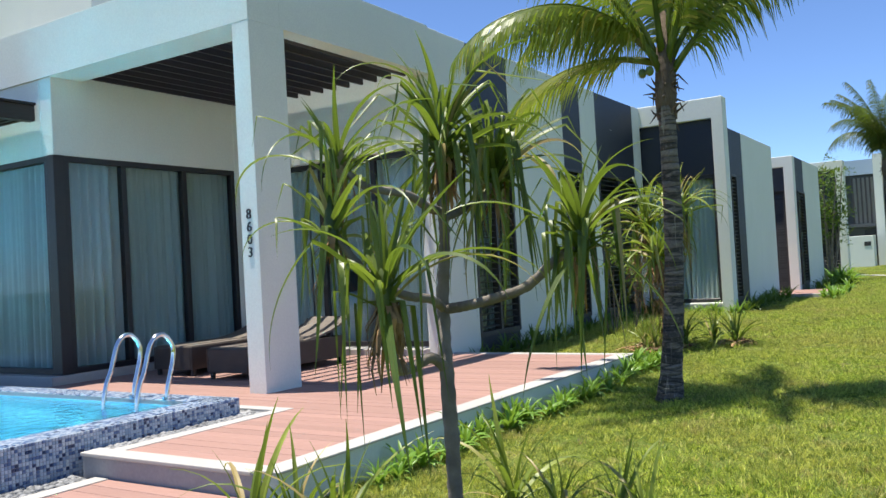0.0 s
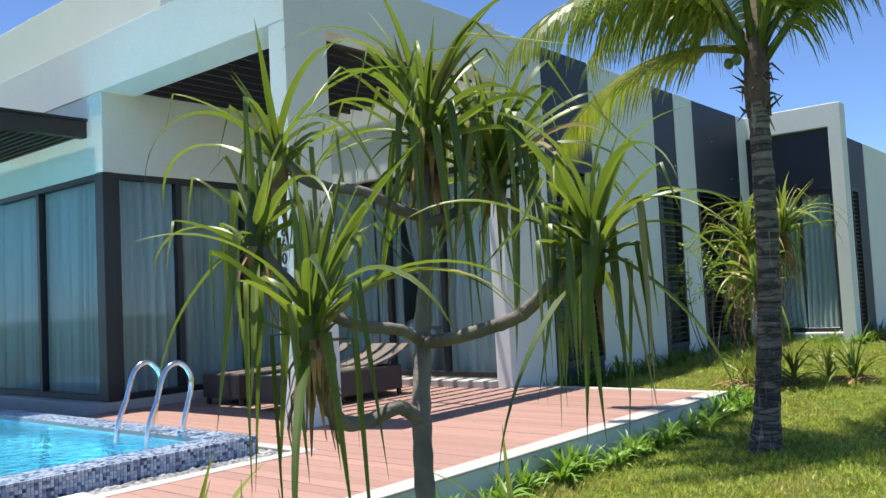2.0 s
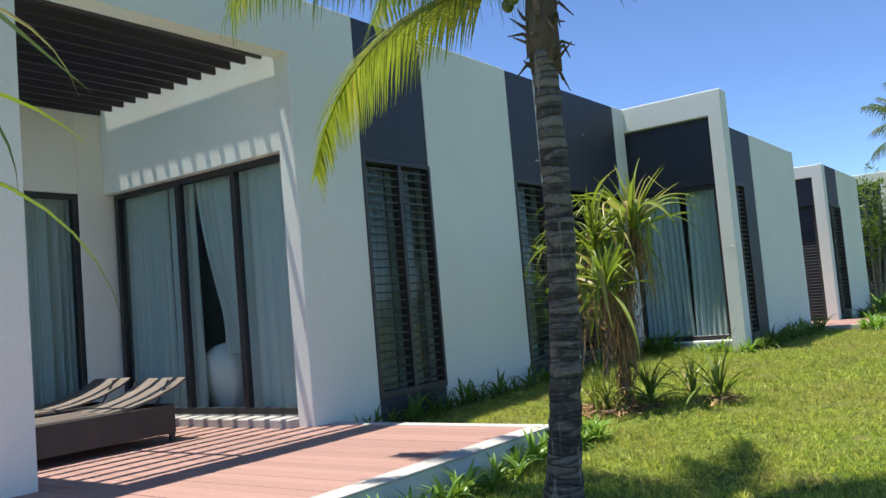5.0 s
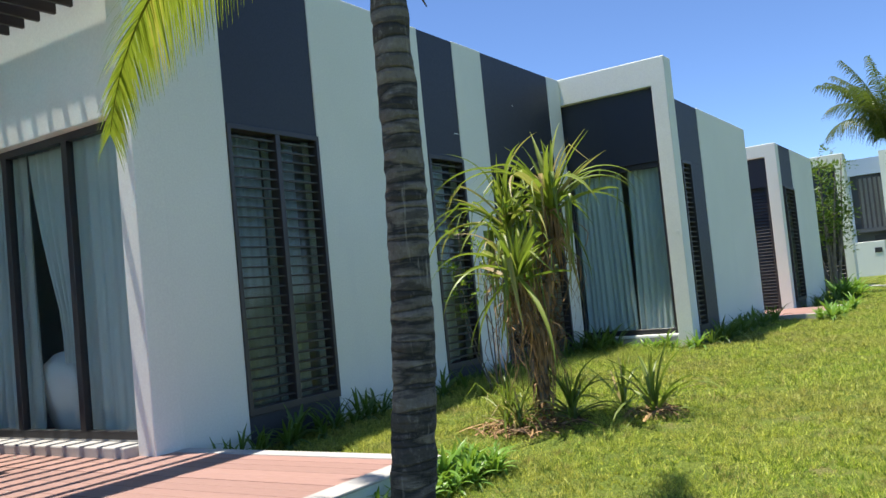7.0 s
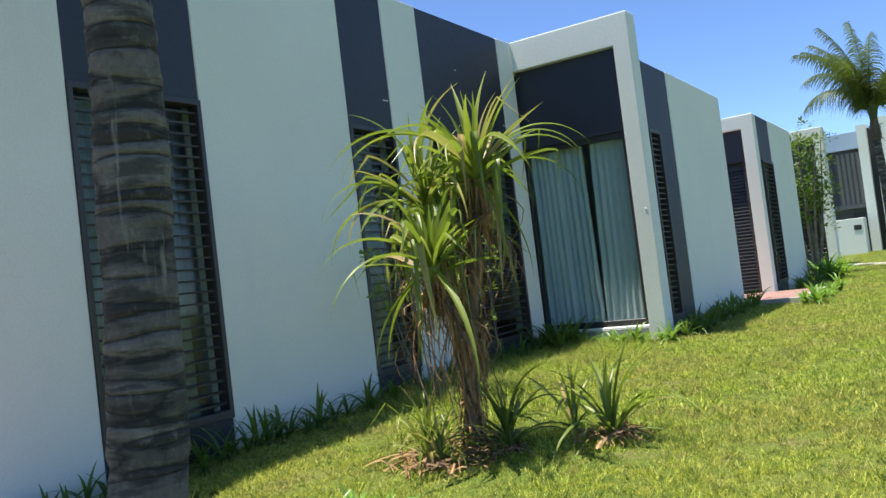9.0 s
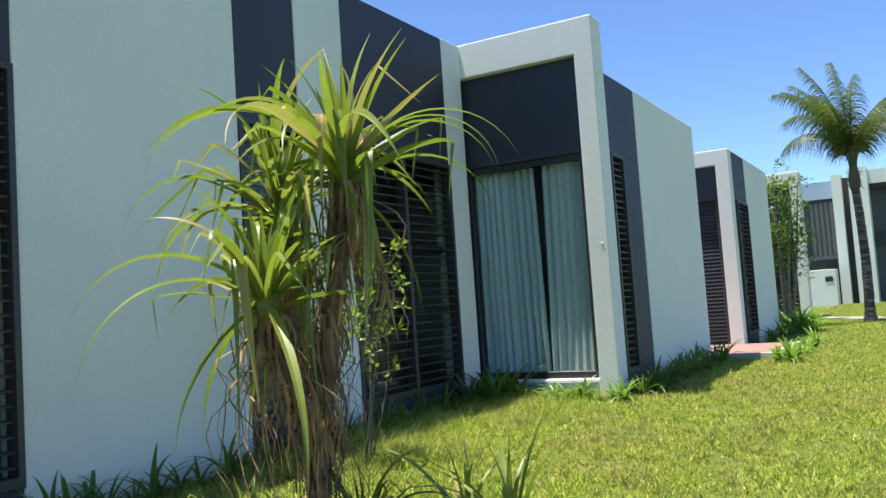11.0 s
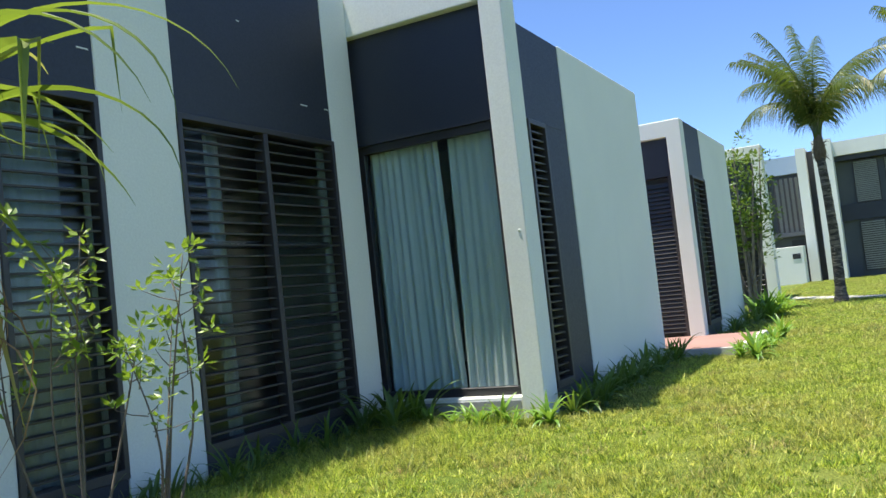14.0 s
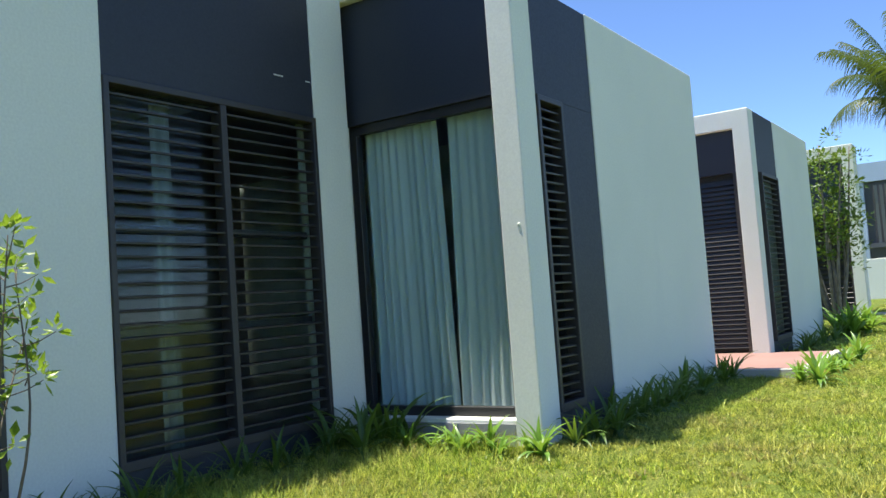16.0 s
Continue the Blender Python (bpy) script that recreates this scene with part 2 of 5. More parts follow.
def make_blade():
    """Grass: green to straw in patches and from blade to blade, with shade between tufts painted in."""
    m, nt, p, out = shader("grass_blade")
    rnd = nt.nodes.new("ShaderNodeNewGeometry").outputs["Random Per Island"]
    col = mixrgb(nt, rnd, (0.17, 0.33, 0.026), (0.90, 0.94, 0.14))
    col = mixrgb(nt, ramp(nt, noise_at(nt, 0.5, 5), 0.42, 0.64, 0, 0.65), col, (0.62, 0.55, 0.14))
    dry = mixrgb(nt, ramp(nt, noise_at(nt, 2.4, 6, None, 0.65), 0.52, 0.64), (0.0, 0.0, 0.0), (1.0, 1.0, 1.0))
    mul = nt.nodes.new("ShaderNodeMath")
    mul.operation = "MULTIPLY"
    nt.links.new(dry, mul.inputs[0])
    nt.links.new(ramp(nt, rnd, 0.25, 0.7), mul.inputs[1])
    col = mixrgb(nt, mul.outputs[0], col, (0.56, 0.44, 0.19))
    # Dark green noise paints the shade between tufts, here and at scale 34.
    col = mixrgb(nt, ramp(nt, noise_at(nt, 13, 5, None, 0.7), 0.50, 0.58, 0, 0.78), col, (0.09, 0.17, 0.022))
    col = mixrgb(nt, ramp(nt, noise_at(nt, 4.5, 5, None, 0.7), 0.56, 0.66, 0, 0.75), col, (0.38, 0.28, 0.11))
    col = mixrgb(nt, ramp(nt, noise_at(nt, 34, 4, None, 0.7), 0.48, 0.58, 0, 0.75), col, (0.075, 0.135, 0.020))
    col = mixrgb(nt, ramp(nt, noise_at(nt, 21, 4, None, 0.7), 0.54, 0.65, 0, 0.8), col, (0.86, 0.80, 0.20))
    nt.links.new(col, p.inputs["Base Color"])
    p.inputs["Roughness"].default_value = 0.6
    tr = nt.nodes.new("ShaderNodeBsdfTranslucent")
    nt.links.new(col, tr.inputs[0])
    mx = nt.nodes.new("ShaderNodeMixShader")
    mx.inputs[0].default_value = 0.4
    nt.links.new(p.outputs[0], mx.inputs[1])
    nt.links.new(tr.outputs[0], mx.inputs[2])
    nt.links.new(mx.outputs[0], out.inputs["Surface"])
    return m


def make_palm_bark():
    """Irregular flaking plates with dark cracks between them."""
    m, nt, p, out = shader("palm_bark")
    mp = nt.nodes.new("ShaderNodeMapping")
    mp.inputs["Scale"].default_value = (0.26, 0.26, 1.85)
    nt.links.new(nt.nodes.new("ShaderNodeTexCoord").outputs["Object"], mp.inputs["Vector"])
    wob = node(nt, "ShaderNodeTexNoise", Scale=7.0, Detail=5.0, Roughness=0.65)
    nt.links.new(mp.outputs[0], wob.inputs["Vector"])
    mad = nt.nodes.new("ShaderNodeVectorMath")
    mad.operation = "MULTIPLY_ADD"
    nt.links.new(wob.outputs["Color"], mad.inputs[0])
    mad.inputs[1].default_value = (0.05, 0.05, 0.16)
    nt.links.new(mp.outputs[0], mad.inputs[2])
    cell = node(nt, "ShaderNodeTexVoronoi", Scale=9.0)
    edge = node(nt, "ShaderNodeTexVoronoi", Scale=9.0)
    edge.feature = "DISTANCE_TO_EDGE"
    for q in (cell, edge):
        nt.links.new(mad.outputs[0], q.inputs["Vector"])
    sep = nt.nodes.new("ShaderNodeSeparateColor")
    nt.links.new(cell.outputs["Color"], sep.inputs[0])
    nb = noise_at(nt, 30, 7, (1, 1, 0.8), 0.75)
    nv = noise_at(nt, 26, 4, (1, 1, 0.12))
    col = mixrgb(nt, ramp(nt, sep.outputs[0], 0.2, 0.7), (0.060, 0.052, 0.044), (0.215, 0.185, 0.15))
    col = mixrgb(nt, ramp(nt, nb, 0.52, 0.70, 0, 0.6), col, (0.36, 0.33, 0.28))
    col = mixrgb(nt, ramp(nt, nb, 0.46, 0.28, 0, 0.8), col, (0.05, 0.044, 0.040))
    blot = noise_at(nt, 5.0, 4, (0.8, 0.8, 3.6), 0.6)
    col = mixrgb(nt, ramp(nt, blot, 0.53, 0.61, 0, 0.7), col, (0.040, 0.037, 0.035))
    col = mixrgb(nt, ramp(nt, edge.outputs["Distance"], 0.09, 0.0, 0, 0.9), col, (0.020, 0.020, 0.019))
    col = mixrgb(nt, ramp(nt, nv, 0.61, 0.69, 0, 0.7), col, (0.38, 0.34, 0.28))
    nt.links.new(col, p.inputs["Base Color"])
    p.inputs["Roughness"].default_value = 0.9
    add = nt.nodes.new("ShaderNodeMath")
    add.operation = "ADD"
    nt.links.new(ramp(nt, edge.outputs["Distance"], 0.0, 0.2), add.inputs[0])
    nt.links.new(nb, add.inputs[1])
    bp = node(nt, "ShaderNodeBump", Strength=0.9, Distance=0.02)
    nt.links.new(add.outputs[0], bp.inputs["Height"])
    nt.links.new(bp.outputs[0], p.inputs["Normal"])
    return m


GLASS, WATER, MOSAIC, CURTAIN, LAWN, BLADE, PALMBARK = make_glass(), make_water(), make_mosaic(), make_curtain(), make_lawn(), make_blade(), make_palm_bark()
# Same curtain cloth, darkened in colour to stand in for tinted glass.
CURTAIN_DIMMED = make_curtain("shaded_curtain_fabric", 0.85)
# Same cloth at half brightness: the louvre slats' shade painted into it.
SLAT_SHADED = make_curtain("slat_shaded_curtain_fabric", 0.5)

# ---- builders ----
WLOC = {}
rng = random.Random(7)


def thing(name, at, label, category, group="", kind=""):
    """An Empty at a thing's base."""
    ob = new(name)
    ob.empty_display_size = 0.2
    ob.location = at
    WLOC[ob] = Vector(at)
    return tagged(ob, label, category, group, kind)


def mesh_of(bm, name, material, off=(0, 0, 0), smooth=False):
    me = bpy.data.meshes.new(name)
    bmesh.ops.recalc_face_normals(bm, faces=bm.faces)
    bm.to_mesh(me)
    bm.free()
    if Vector(off).length:
        me.transform(Matrix.Translation(-Vector(off)))
    me.materials.append(material)
    if smooth:
        me.shade_smooth()
    return me


def part(name, bm, material, parent, label="", smooth=False):
    """One mesh under a thing or part; bm is in world metres."""
    ob = new(name, mesh_of(bm, name, material, WLOC[parent], smooth))
    ob.parent = parent
    WLOC[ob] = WLOC[parent]
    return tagged(ob, label)


def setting(name, bm, material, label, category, smooth=False):
    ob = new(name, mesh_of(bm, name, material, (0, 0, 0), smooth))
    WLOC[ob] = Vector((0, 0, 0))
    return tagged(ob, label, category, "", "structure")


def box(bm, x0, x1, y0, y1, z0, z1, r=0.0):
    vs = [bm.verts.new((x, y, z)) for x in (x0, x1) for y in (y0, y1) for z in (z0, z1)]
    fs = [bm.faces.new([vs[i] for i in q]) for q in ((0, 1, 3, 2), (4, 6, 7, 5), (0, 4, 5, 1), (2, 3, 7, 6), (0, 2, 6, 4), (1, 5, 7, 3))]
    if r:
        bmesh.ops.bevel(bm, geom=list({e for f in fs for e in f.edges}), offset=r, segments=2, affect="EDGES", profile=0.5)
    return bm


def B(*boxes, r=0.0):
    bm = bmesh.new()
    for b in boxes:
        box(bm, *b, r=r)
    return bm


def tube(bm, pts, radii, sides=8, cap=True):
    """A tapered tube along points."""
    rings = []
    pts = [Vector(p) for p in pts]
    side = None
    for i, p in enumerate(pts):
        d = (pts[min(i + 1, len(pts) - 1)] - pts[max(i - 1, 0)]).normalized()
        if side is None:
            side = d.orthogonal().normalized()
        side = (side - d * side.dot(d)).normalized()
        up = d.cross(side)
        r = radii[i] if isinstance(radii, (list, tuple)) else radii
        rings.append([bm.verts.new(p + (side * math.cos(a) + up * math.sin(a)) * r) for a in (2 * math.pi * k / sides for k in range(sides))])
    for a, b in zip(rings, rings[1:]):
        for k in range(sides):
            bm.faces.new((a[k], a[(k + 1) % sides], b[(k + 1) % sides], b[k]))
    if cap:
        bm.faces.new(rings[0][::-1])
        bm.faces.new(rings[-1])
    return bm


def smooth_line(pts, n=6):
    """Catmull-Rom points through pts."""
    P = [Vector(p) for p in pts]
    P = [2 * P[0] - P[1]] + P + [2 * P[-1] - P[-2]]
    out = []
    for i in range(1, len(P) - 2):
        for k in range(n):
            t = k / n
            a, b, c, d = P[i - 1:i + 3]
            out.append(0.5 * (2 * b + (c - a) * t + (2 * a - 5 * b + 4 * c - d) * t * t + (3 * b - a - 3 * c + d) * t ** 3))
    out.append(P[-2])
    return out


def ground_z(x, y):
    s = min(1.0, max(0.0, (y - 8.0) / 8.0))
    return 0.15 * s * s * (3 - 2 * s)


# ---- ground ----
def build_ground():
    xs = sorted(set([-600, -200, -60, -30] + [round(-20 + 0.5 * i, 2) for i in range(81)] + [30, 60, 200, 600]))
    ys = sorted(set([-600, -200, -60, -30] + [round(-10 + 0.5 * i, 2) for i in range(141)] + [80, 120, 250, 900]))
    bm = bmesh.new()

    def hollow(x, y):
        return -14.2 < x < -4.9 and 1.0 < y < 6.8
    grid = [[bm.verts.new((x, y, (ground_z(x, y) + 0.018 * noise.noise((x * 0.5, y * 0.5, 0)) if abs(x) < 25 else ground_z(x, y)) - (2.0 if hollow(x, y) else 0))) for y in ys] for x in xs]
    for i in range(len(xs) - 1):
        for j in range(len(ys) - 1):
            bm.faces.new((grid[i][j], grid[i + 1][j], grid[i + 1][j + 1], grid[i][j + 1]))
    setting("ground", bm, LAWN, "sunlit green lawn with yellowed patches", "lawn", True)


build_ground()

# ---- villa with pool terrace ----
W1, W2, RIM, HEAD, DK = -5.645, -3.845, 4.70, 3.09, 0.25
villa = thing("villa", (-7.5, 13.0, 0.0), "single-storey white modernist villa with charcoal panels beside a lawn", "house")

# east wall between the terrace and the bay: white piers
for y0, y1 in ((10.70, 11.715), (12.975, 15.03), (15.86, 16.61), (18.735, 19.19)):
    part("wall", B((W1 - 0.24, W1, y0, y1, -0.1, RIM), r=0.012), STUCCO, villa)


def ring(bm, to, a0, a1, z0, z1, left, right, low, top, d0, d1):
    """A rectangular frame in one piece; to(a, d, z) gives the place."""
    outer = ((a0, z0), (a1, z0), (a1, z1), (a0, z1))
    inner = ((a0 + left, z0 + low), (a1 - right, z0 + low), (a1 - right, z1 - top), (a0 + left, z1 - top))
    v = [[[bm.verts.new(to(a, d, z)) for a, z in loop] for loop in (outer, inner)] for d in (d0, d1)]
    for k in range(4):
        n = (k + 1) % 4
        for q in ((v[0][0][k], v[0][0][n], v[0][1][n], v[0][1][k]), (v[1][0][k], v[1][1][k], v[1][1][n], v[1][0][n]), (v[0][0][k], v[1][0][k], v[1][0][n], v[0][0][n]), (v[0][1][k], v[0][1][n], v[1][1][n], v[1][1][k])):
            bm.faces.new(q)
    bmesh.ops.bevel(bm, geom=list(bm.edges), offset=0.004, segments=1, affect="EDGES")
    return bm


def louvre(parent, x, y0, y1, z0, z1, mulls, label, slat_gap=0.096, mat=None, half=0.030, angle=6, glazed=True, thick=0.008):
    """A framed louvred shutter in a wall that faces +x; slats are single boards before a glass pane."""
    fr = part("louvre_window", ring(bmesh.new(), lambda a, d, z: (x + d, a, z), y0, y1, z0, z1, 0.045, 0.045, 0.07, 0.05, -0.10, 0.025), LOUVRE_FRAME, parent, label)
    for m in mulls:
        part("mullion", B((x - 0.10, x + 0.02, m - 0.03, m + 0.03, z0 + 0.07, z1 - 0.05), r=0.004), LOUVRE_FRAME, fr)
    edges = [y0 + 0.045] + [q for m in mulls for q in (m - 0.03, m + 0.03)] + [y1 - 0.045]
    tilt = radians(angle)
    for a, b in zip(edges[::2], edges[1::2]):
        me = mesh_of(B((-half, half, 0.0, b - a - 0.004, -thick, thick), r=0.003), "slat", mat or LOUVRE)
        n = int((z1 - z0 - 0.2) / slat_gap)
        for k in range(n + 1):
            ob = new("slat", me)
            ob.parent = fr
            z = z0 + 0.13 + k * (z1 - z0 - 0.24) / n
            ob.matrix_basis = Matrix.Translation(Vector((x - 0.035, a + 0.002, z)) - WLOC[parent]) @ Matrix.Rotation(tilt + rng.uniform(-0.03, 0.03), 4, "Y")
    if not glazed:
        return fr
    pane = part("pane", B((x - 0.115, x - 0.107, y0, y1, z0, z1)), GLASS, fr)
    pane.visible_shadow = False
    return fr


for y0, y1, mulls in ((11.715, 12.975, (12.37,)), (15.03, 15.86, ()), (16.61, 18.735, (17.67,))):
    part("charcoal_panel", B((W1 - 0.22, W1 - 0.012, y0, y1, HEAD, RIM - 0.006), r=0.006), CHARCOAL, villa, "matt charcoal painted panel")
    part("charcoal_base", B((W1 - 0.22, W1 - 0.012, y0, y1, -0.1, 0.39), r=0.006), CHARCOAL, villa)
    shut = louvre(villa, W1 - 0.01, y0, y1, 0.39, HEAD, mulls, "dark louvred shutter with horizontal slats", mat=LOUVRE_DARK)
    if y0 > 16:
        for z in (1.28, 2.02):
            part("transom", B((W1 - 0.20, W1 - 0.14, y0 + 0.04, y1 - 0.04, z, z + 0.06)), FRAME, shut)

def portal(parent, x0, x1, post, y0, y1, z0, z1, beam):
    """Post and lintel cast in one piece, the post at the +x end."""
    bm = bmesh.new()
    f = bm.faces.new([bm.verts.new((x, y0, z)) for x, z in ((x1, z0), (x1, z1), (x0, z1), (x0, z1 - beam), (x1 - post, z1 - beam), (x1 - post, z0))])
    ext = bmesh.ops.extrude_face_region(bm, geom=[f])
    bmesh.ops.translate(bm, verts=[g for g in ext["geom"] if isinstance(g, bmesh.types.BMVert)], vec=(0, y1 - y0, 0))
    bmesh.ops.bevel(bm, geom=list(bm.edges), offset=0.014, segments=2, affect="EDGES", profile=0.5)
    return part("portal_frame", bm, STUCCO, parent, "white rendered portal frame")


# projecting bay: portal frame, window, side wall
portal(villa, W1 - 0.24, W2, 0.245, 19.192, 19.53, -0.1, RIM + 0.015, 0.445)
bm = bmesh.new()
bmesh.ops.create_uvsphere(bm, u_segments=12, v_segments=6, radius=0.015, matrix=Matrix.Translation((-3.92, 19.19, 1.963)) @ Matrix.Diagonal((1, 0.5, 1, 1)))
part("plaster_blob", bm, STUCCO, villa, "small white blob of plaster", True)
for y, z, w in ((15.777, 3.431, 0.05), (18.32, 3.405, 0.055), (18.682, 3.414, 0.03), (17.463, 4.038, 0.02)):
    part("paint_chip", B((W1 - 0.013, W1 - 0.009, y - w, y + w, z - 0.007, z + 0.005), r=0.0015), STUCCO, villa, "small white paint chip")
part("charcoal_panel", B((W1 - 0.2, W2 - 0.2, 19.30, 19.44, 3.10, 4.27), r=0.006), CHARCOAL, villa, "matt charcoal painted panel")
part("bay_sill", B((W1 - 0.24, W2 - 0.245, 19.215, 19.46, -0.1, 0.375), r=0.012), STUCCO, villa)
part("wall", B((W1 - 0.24, W1 - 0.123, 19.31, 19.46, 0.375, 4.27)), STUCCO, villa)


def sliding_window(parent, axis, fixed, a0, a1, z0, z1, mulls, label, depth=0.08, bar=0.06):
    """A dark-framed glazed opening, in a wall that faces -y (axis x) or +x (axis y)."""
    def bx(p0, p1, q0, q1, d0, d1):
        return (p0, p1, fixed + d0, fixed + d1, q0, q1) if axis == "x" else (fixed + d0, fixed + d1, p0, p1, q0, q1)
    d = depth
    to = (lambda a, q, z: (a, fixed + q, z)) if axis == "x" else (lambda a, q, z: (fixed + q, a, z))
    win = part("window", ring(bmesh.new(), to, a0, a1, z0, z1, bar, bar, bar, bar, 0, d), FRAME, parent, label)
    for m in mulls:
        part("mullion", B(bx(m - 0.04, m + 0.04, z0 + bar, z1 - bar, -0.004, d - 0.01), r=0.004), FRAME, win)
    edges = [a0 + bar] + [q for m in mulls for q in (m - 0.04, m + 0.04)] + [a1 - bar]
    for p0, p1 in zip(edges[::2], edges[1::2]):
        pane = part("pane", B(bx(p0, p1, z0 + bar, z1 - bar, d * 0.5, d * 0.5 + 0.008)), GLASS, win)
        pane.visible_shadow = False
    return win


def curtain(pts, z0, z1, gap=0.16, amp=0.035, pull=None, label="pale grey-white floor-length curtain behind the window glass", mat=None):
    """A pleated curtain along a line from pts[0] to pts[1]; pull(u, v) shifts it sideways along the line."""
    a, b = Vector(pts[0]), Vector(pts[1])
    d = b - a
    n = max(12, int(d.length / 0.010))
    side = Vector((-d.y, d.x, 0)).normalized()
    bm = bmesh.new()
    rows = 9 if pull else 5
    ph = rng.uniform(0, 9)
    cols = []
    for i in range(n + 1):
        u = i / n
        s = u * d.length
        w = amp * (math.sin(s / gap * 6.283 + ph + 5.5 * noise.noise((s * 2.2, ph, 0))) * max(0.1, 0.75 + 1.1 * noise.noise((s * 3.1, ph, 5))) + 0.9 * noise.noise((s * 11, ph, 2)) + 0.5 * noise.noise((s * 26, ph, 7)))
        col = []
        for j in range(rows):
            v = j / (rows - 1)
            q = a + d * (pull(u, v) if pull else u) + side * w * (0.75 + 0.3 * v + 0.25 * noise.noise((u * 8, v * 2, ph)))
            col.append(bm.verts.new((q.x, q.y, z1 - (z1 - z0) * v)))
        cols.append(col)
    for c0, c1 in zip(cols, cols[1:]):
        for j in range(rows - 1):
            bm.faces.new((c0[j], c1[j], c1[j + 1], c0[j + 1]))
    ob = new("curtain", mesh_of(bm, "curtain", mat or CURTAIN, (a.x, a.y, z0), True))
    ob.location = (a.x, a.y, z0)
    return tagged(ob, label, "curtain", "curtains of the villa")


sliding_window(villa, "x", 19.34, W1 - 0.12, W2 - 0.245, 0.375, 3.10, (), "tall dark-framed bay window", bar=0.085)
curtain(((-5.72, 19.50, 0), (-4.87, 19.50, 0)), 0.39, 3.06, 0.095, 0.030, lambda u, v: u * (1 + 0.06 * v))
curtain(((-4.755, 19.51, 0), (-4.05, 19.51, 0)), 0.39, 3.06, 0.09, 0.030, lambda u, v: u - 0.07 * v * (1 - u))

# side wall of the bay, lower than the portal
part("charcoal_panel", B((W2 - 0.22, W2 - 0.012, 19.53, 20.72, HEAD, 4.075), r=0.006), CHARCOAL, villa, "matt charcoal painted panel")
part("charcoal_base", B((W2 - 0.22, W2 - 0.012, 19.53, 20.72, -0.1, 0.39), r=0.006), CHARCOAL, villa)
part("charcoal_panel", B((W2 - 0.22, W2 - 0.013, 20.03, 20.72, 0.39, HEAD), r=0.004), CHARCOAL, villa, "matt charcoal painted panel")
louvre(villa, W2 - 0.01, 19.535, 20.03, 0.39, HEAD, (), "narrow dark louvred shutter", 0.08, LOUVRE_DARK)
part("wall", B((W2 - 0.24, W2, 20.72, 24.0, -0.1, 4.08), r=0.012), STUCCO, villa)
part("wall", B((-12.0, W2 - 0.24, 23.76, 24.0, -0.1, 4.08), r=0.012), STUCCO, villa)

# terrace side: pier, bedroom front, living-room corner, pergola frame
part("pier", B((W1 - 0.215, W1 + 0.004, 10.68, 10.98, -0.1, RIM + 0.004), r=0.012), STUCCO, villa)
part("wall_head", B((-9.06, W1 - 0.215, 10.70, 10.94, HEAD, RIM), r=0.01), STUCCO, villa)
part("wall_foot", B((-9.06, W1 - 0.215, 10.80, 10.94, -0.1, 0.36)), TRIM, villa)
sliding_window(villa, "x", 10.80, -9.0, W1 - 0.215, 0.36, HEAD, (-7.74, -6.76), "tall dark-framed sliding glass doors", bar=0.07)
part("door_step", B((-8.95, W1 - 0.22, 10.56, 10.80, 0.2, 0.345), r=0.012), TRIM, villa, "pale stone door step")
part("wall", B((-9.30, -9.06, 10.36, 10.94, -0.1, RIM), r=0.01), STUCCO, villa)
sliding_window(villa, "y", -9.17, 7.50, 10.36, 0.37, HEAD, (8.38, 9.40), "floor-to-ceiling dark-framed glazing", depth=0.10, bar=0.07)
part("wall_head", B((-9.30, -9.06, 7.36, 10.36, HEAD, RIM), r=0.01), STUCCO, villa)
part("corner_post", B((-9.20, -9.04, 7.34, 7.50, 0.37, HEAD), r=0.008), FRAME, villa, "dark aluminium corner post")
sliding_window(villa, "x", 7.36, -14.5, -9.20, 0.37, HEAD, (-12.63, -10.78), "floor-to-ceiling dark-framed glazing", depth=0.10, bar=0.07)
part("wall_head", B((-14.5, -9.30, 7.36, 7.60, HEAD, 4.06), r=0.01), STUCCO, villa)
part("floor_plinth", B((-14.5, -9.04, 7.20, 10.7, -0.1, 0.365), r=0.01), TRIM, villa, "pale stone plinth under the glazing")
part("pillar", B((-5.866, -5.631, 7.337, 7.86, 0.2, 4.06), r=0.004), STUCCO, villa)
part("pergola_beam", B((-14.5, -5.631, 7.335, 7.80, 4.06, RIM + 0.02), r=0.004), STUCCO, villa)
part("pergola_beam", B((-5.866, -5.631, 7.80, 10.70, 4.06, RIM + 0.02), r=0.004), STUCCO, villa)
slat_me = mesh_of(B((-0.02, 0.02, 0.0, 2.82, 0.0, 0.19), r=0.003), "pergola_slat", PERGOLA)
for k in range(13):
    ob = new("pergola_slat", slat_me)
    ob.parent = villa
    ob.location = Vector((-8.93 + k * 0.245, 7.81, 4.075)) - WLOC[villa]
# Unseen ledger by the wall, added and sized to cast a shade band there.
part("pergola_ledger", B((-9.06, -5.87, 10.61, 10.66, 4.27, 4.33)), PERGOLA, villa, "dark timber ledger added above the slats")
part("pergola_ledger", B((-9.06, -5.87, 8.9, 8.95, 4.268, 4.34)), PERGOLA, villa, "dark timber ledger added above the slats")
# roof slabs, set-back upper block, closed rear
for q in ((-14.5, W1 - 0.24, 10.94, 19.19, 4.35, 4.72), (-14.5, -9.30, 7.60, 10.94, 4.35, 4.72), (-12.0, W2 - 0.24, 19.46, 23.76, 3.75, 3.95)):
    part("roof", B(q), GREYWALL, villa, "flat grey roof")
part("upper_block", B((-20.0, -11.3, 9.6, 14.0, 4.72, 7.2), (-20.0, -14.72, 9.6, 14.0, -0.1, 4.72), r=0.012), STUCCO, villa, "white set-back roof block")
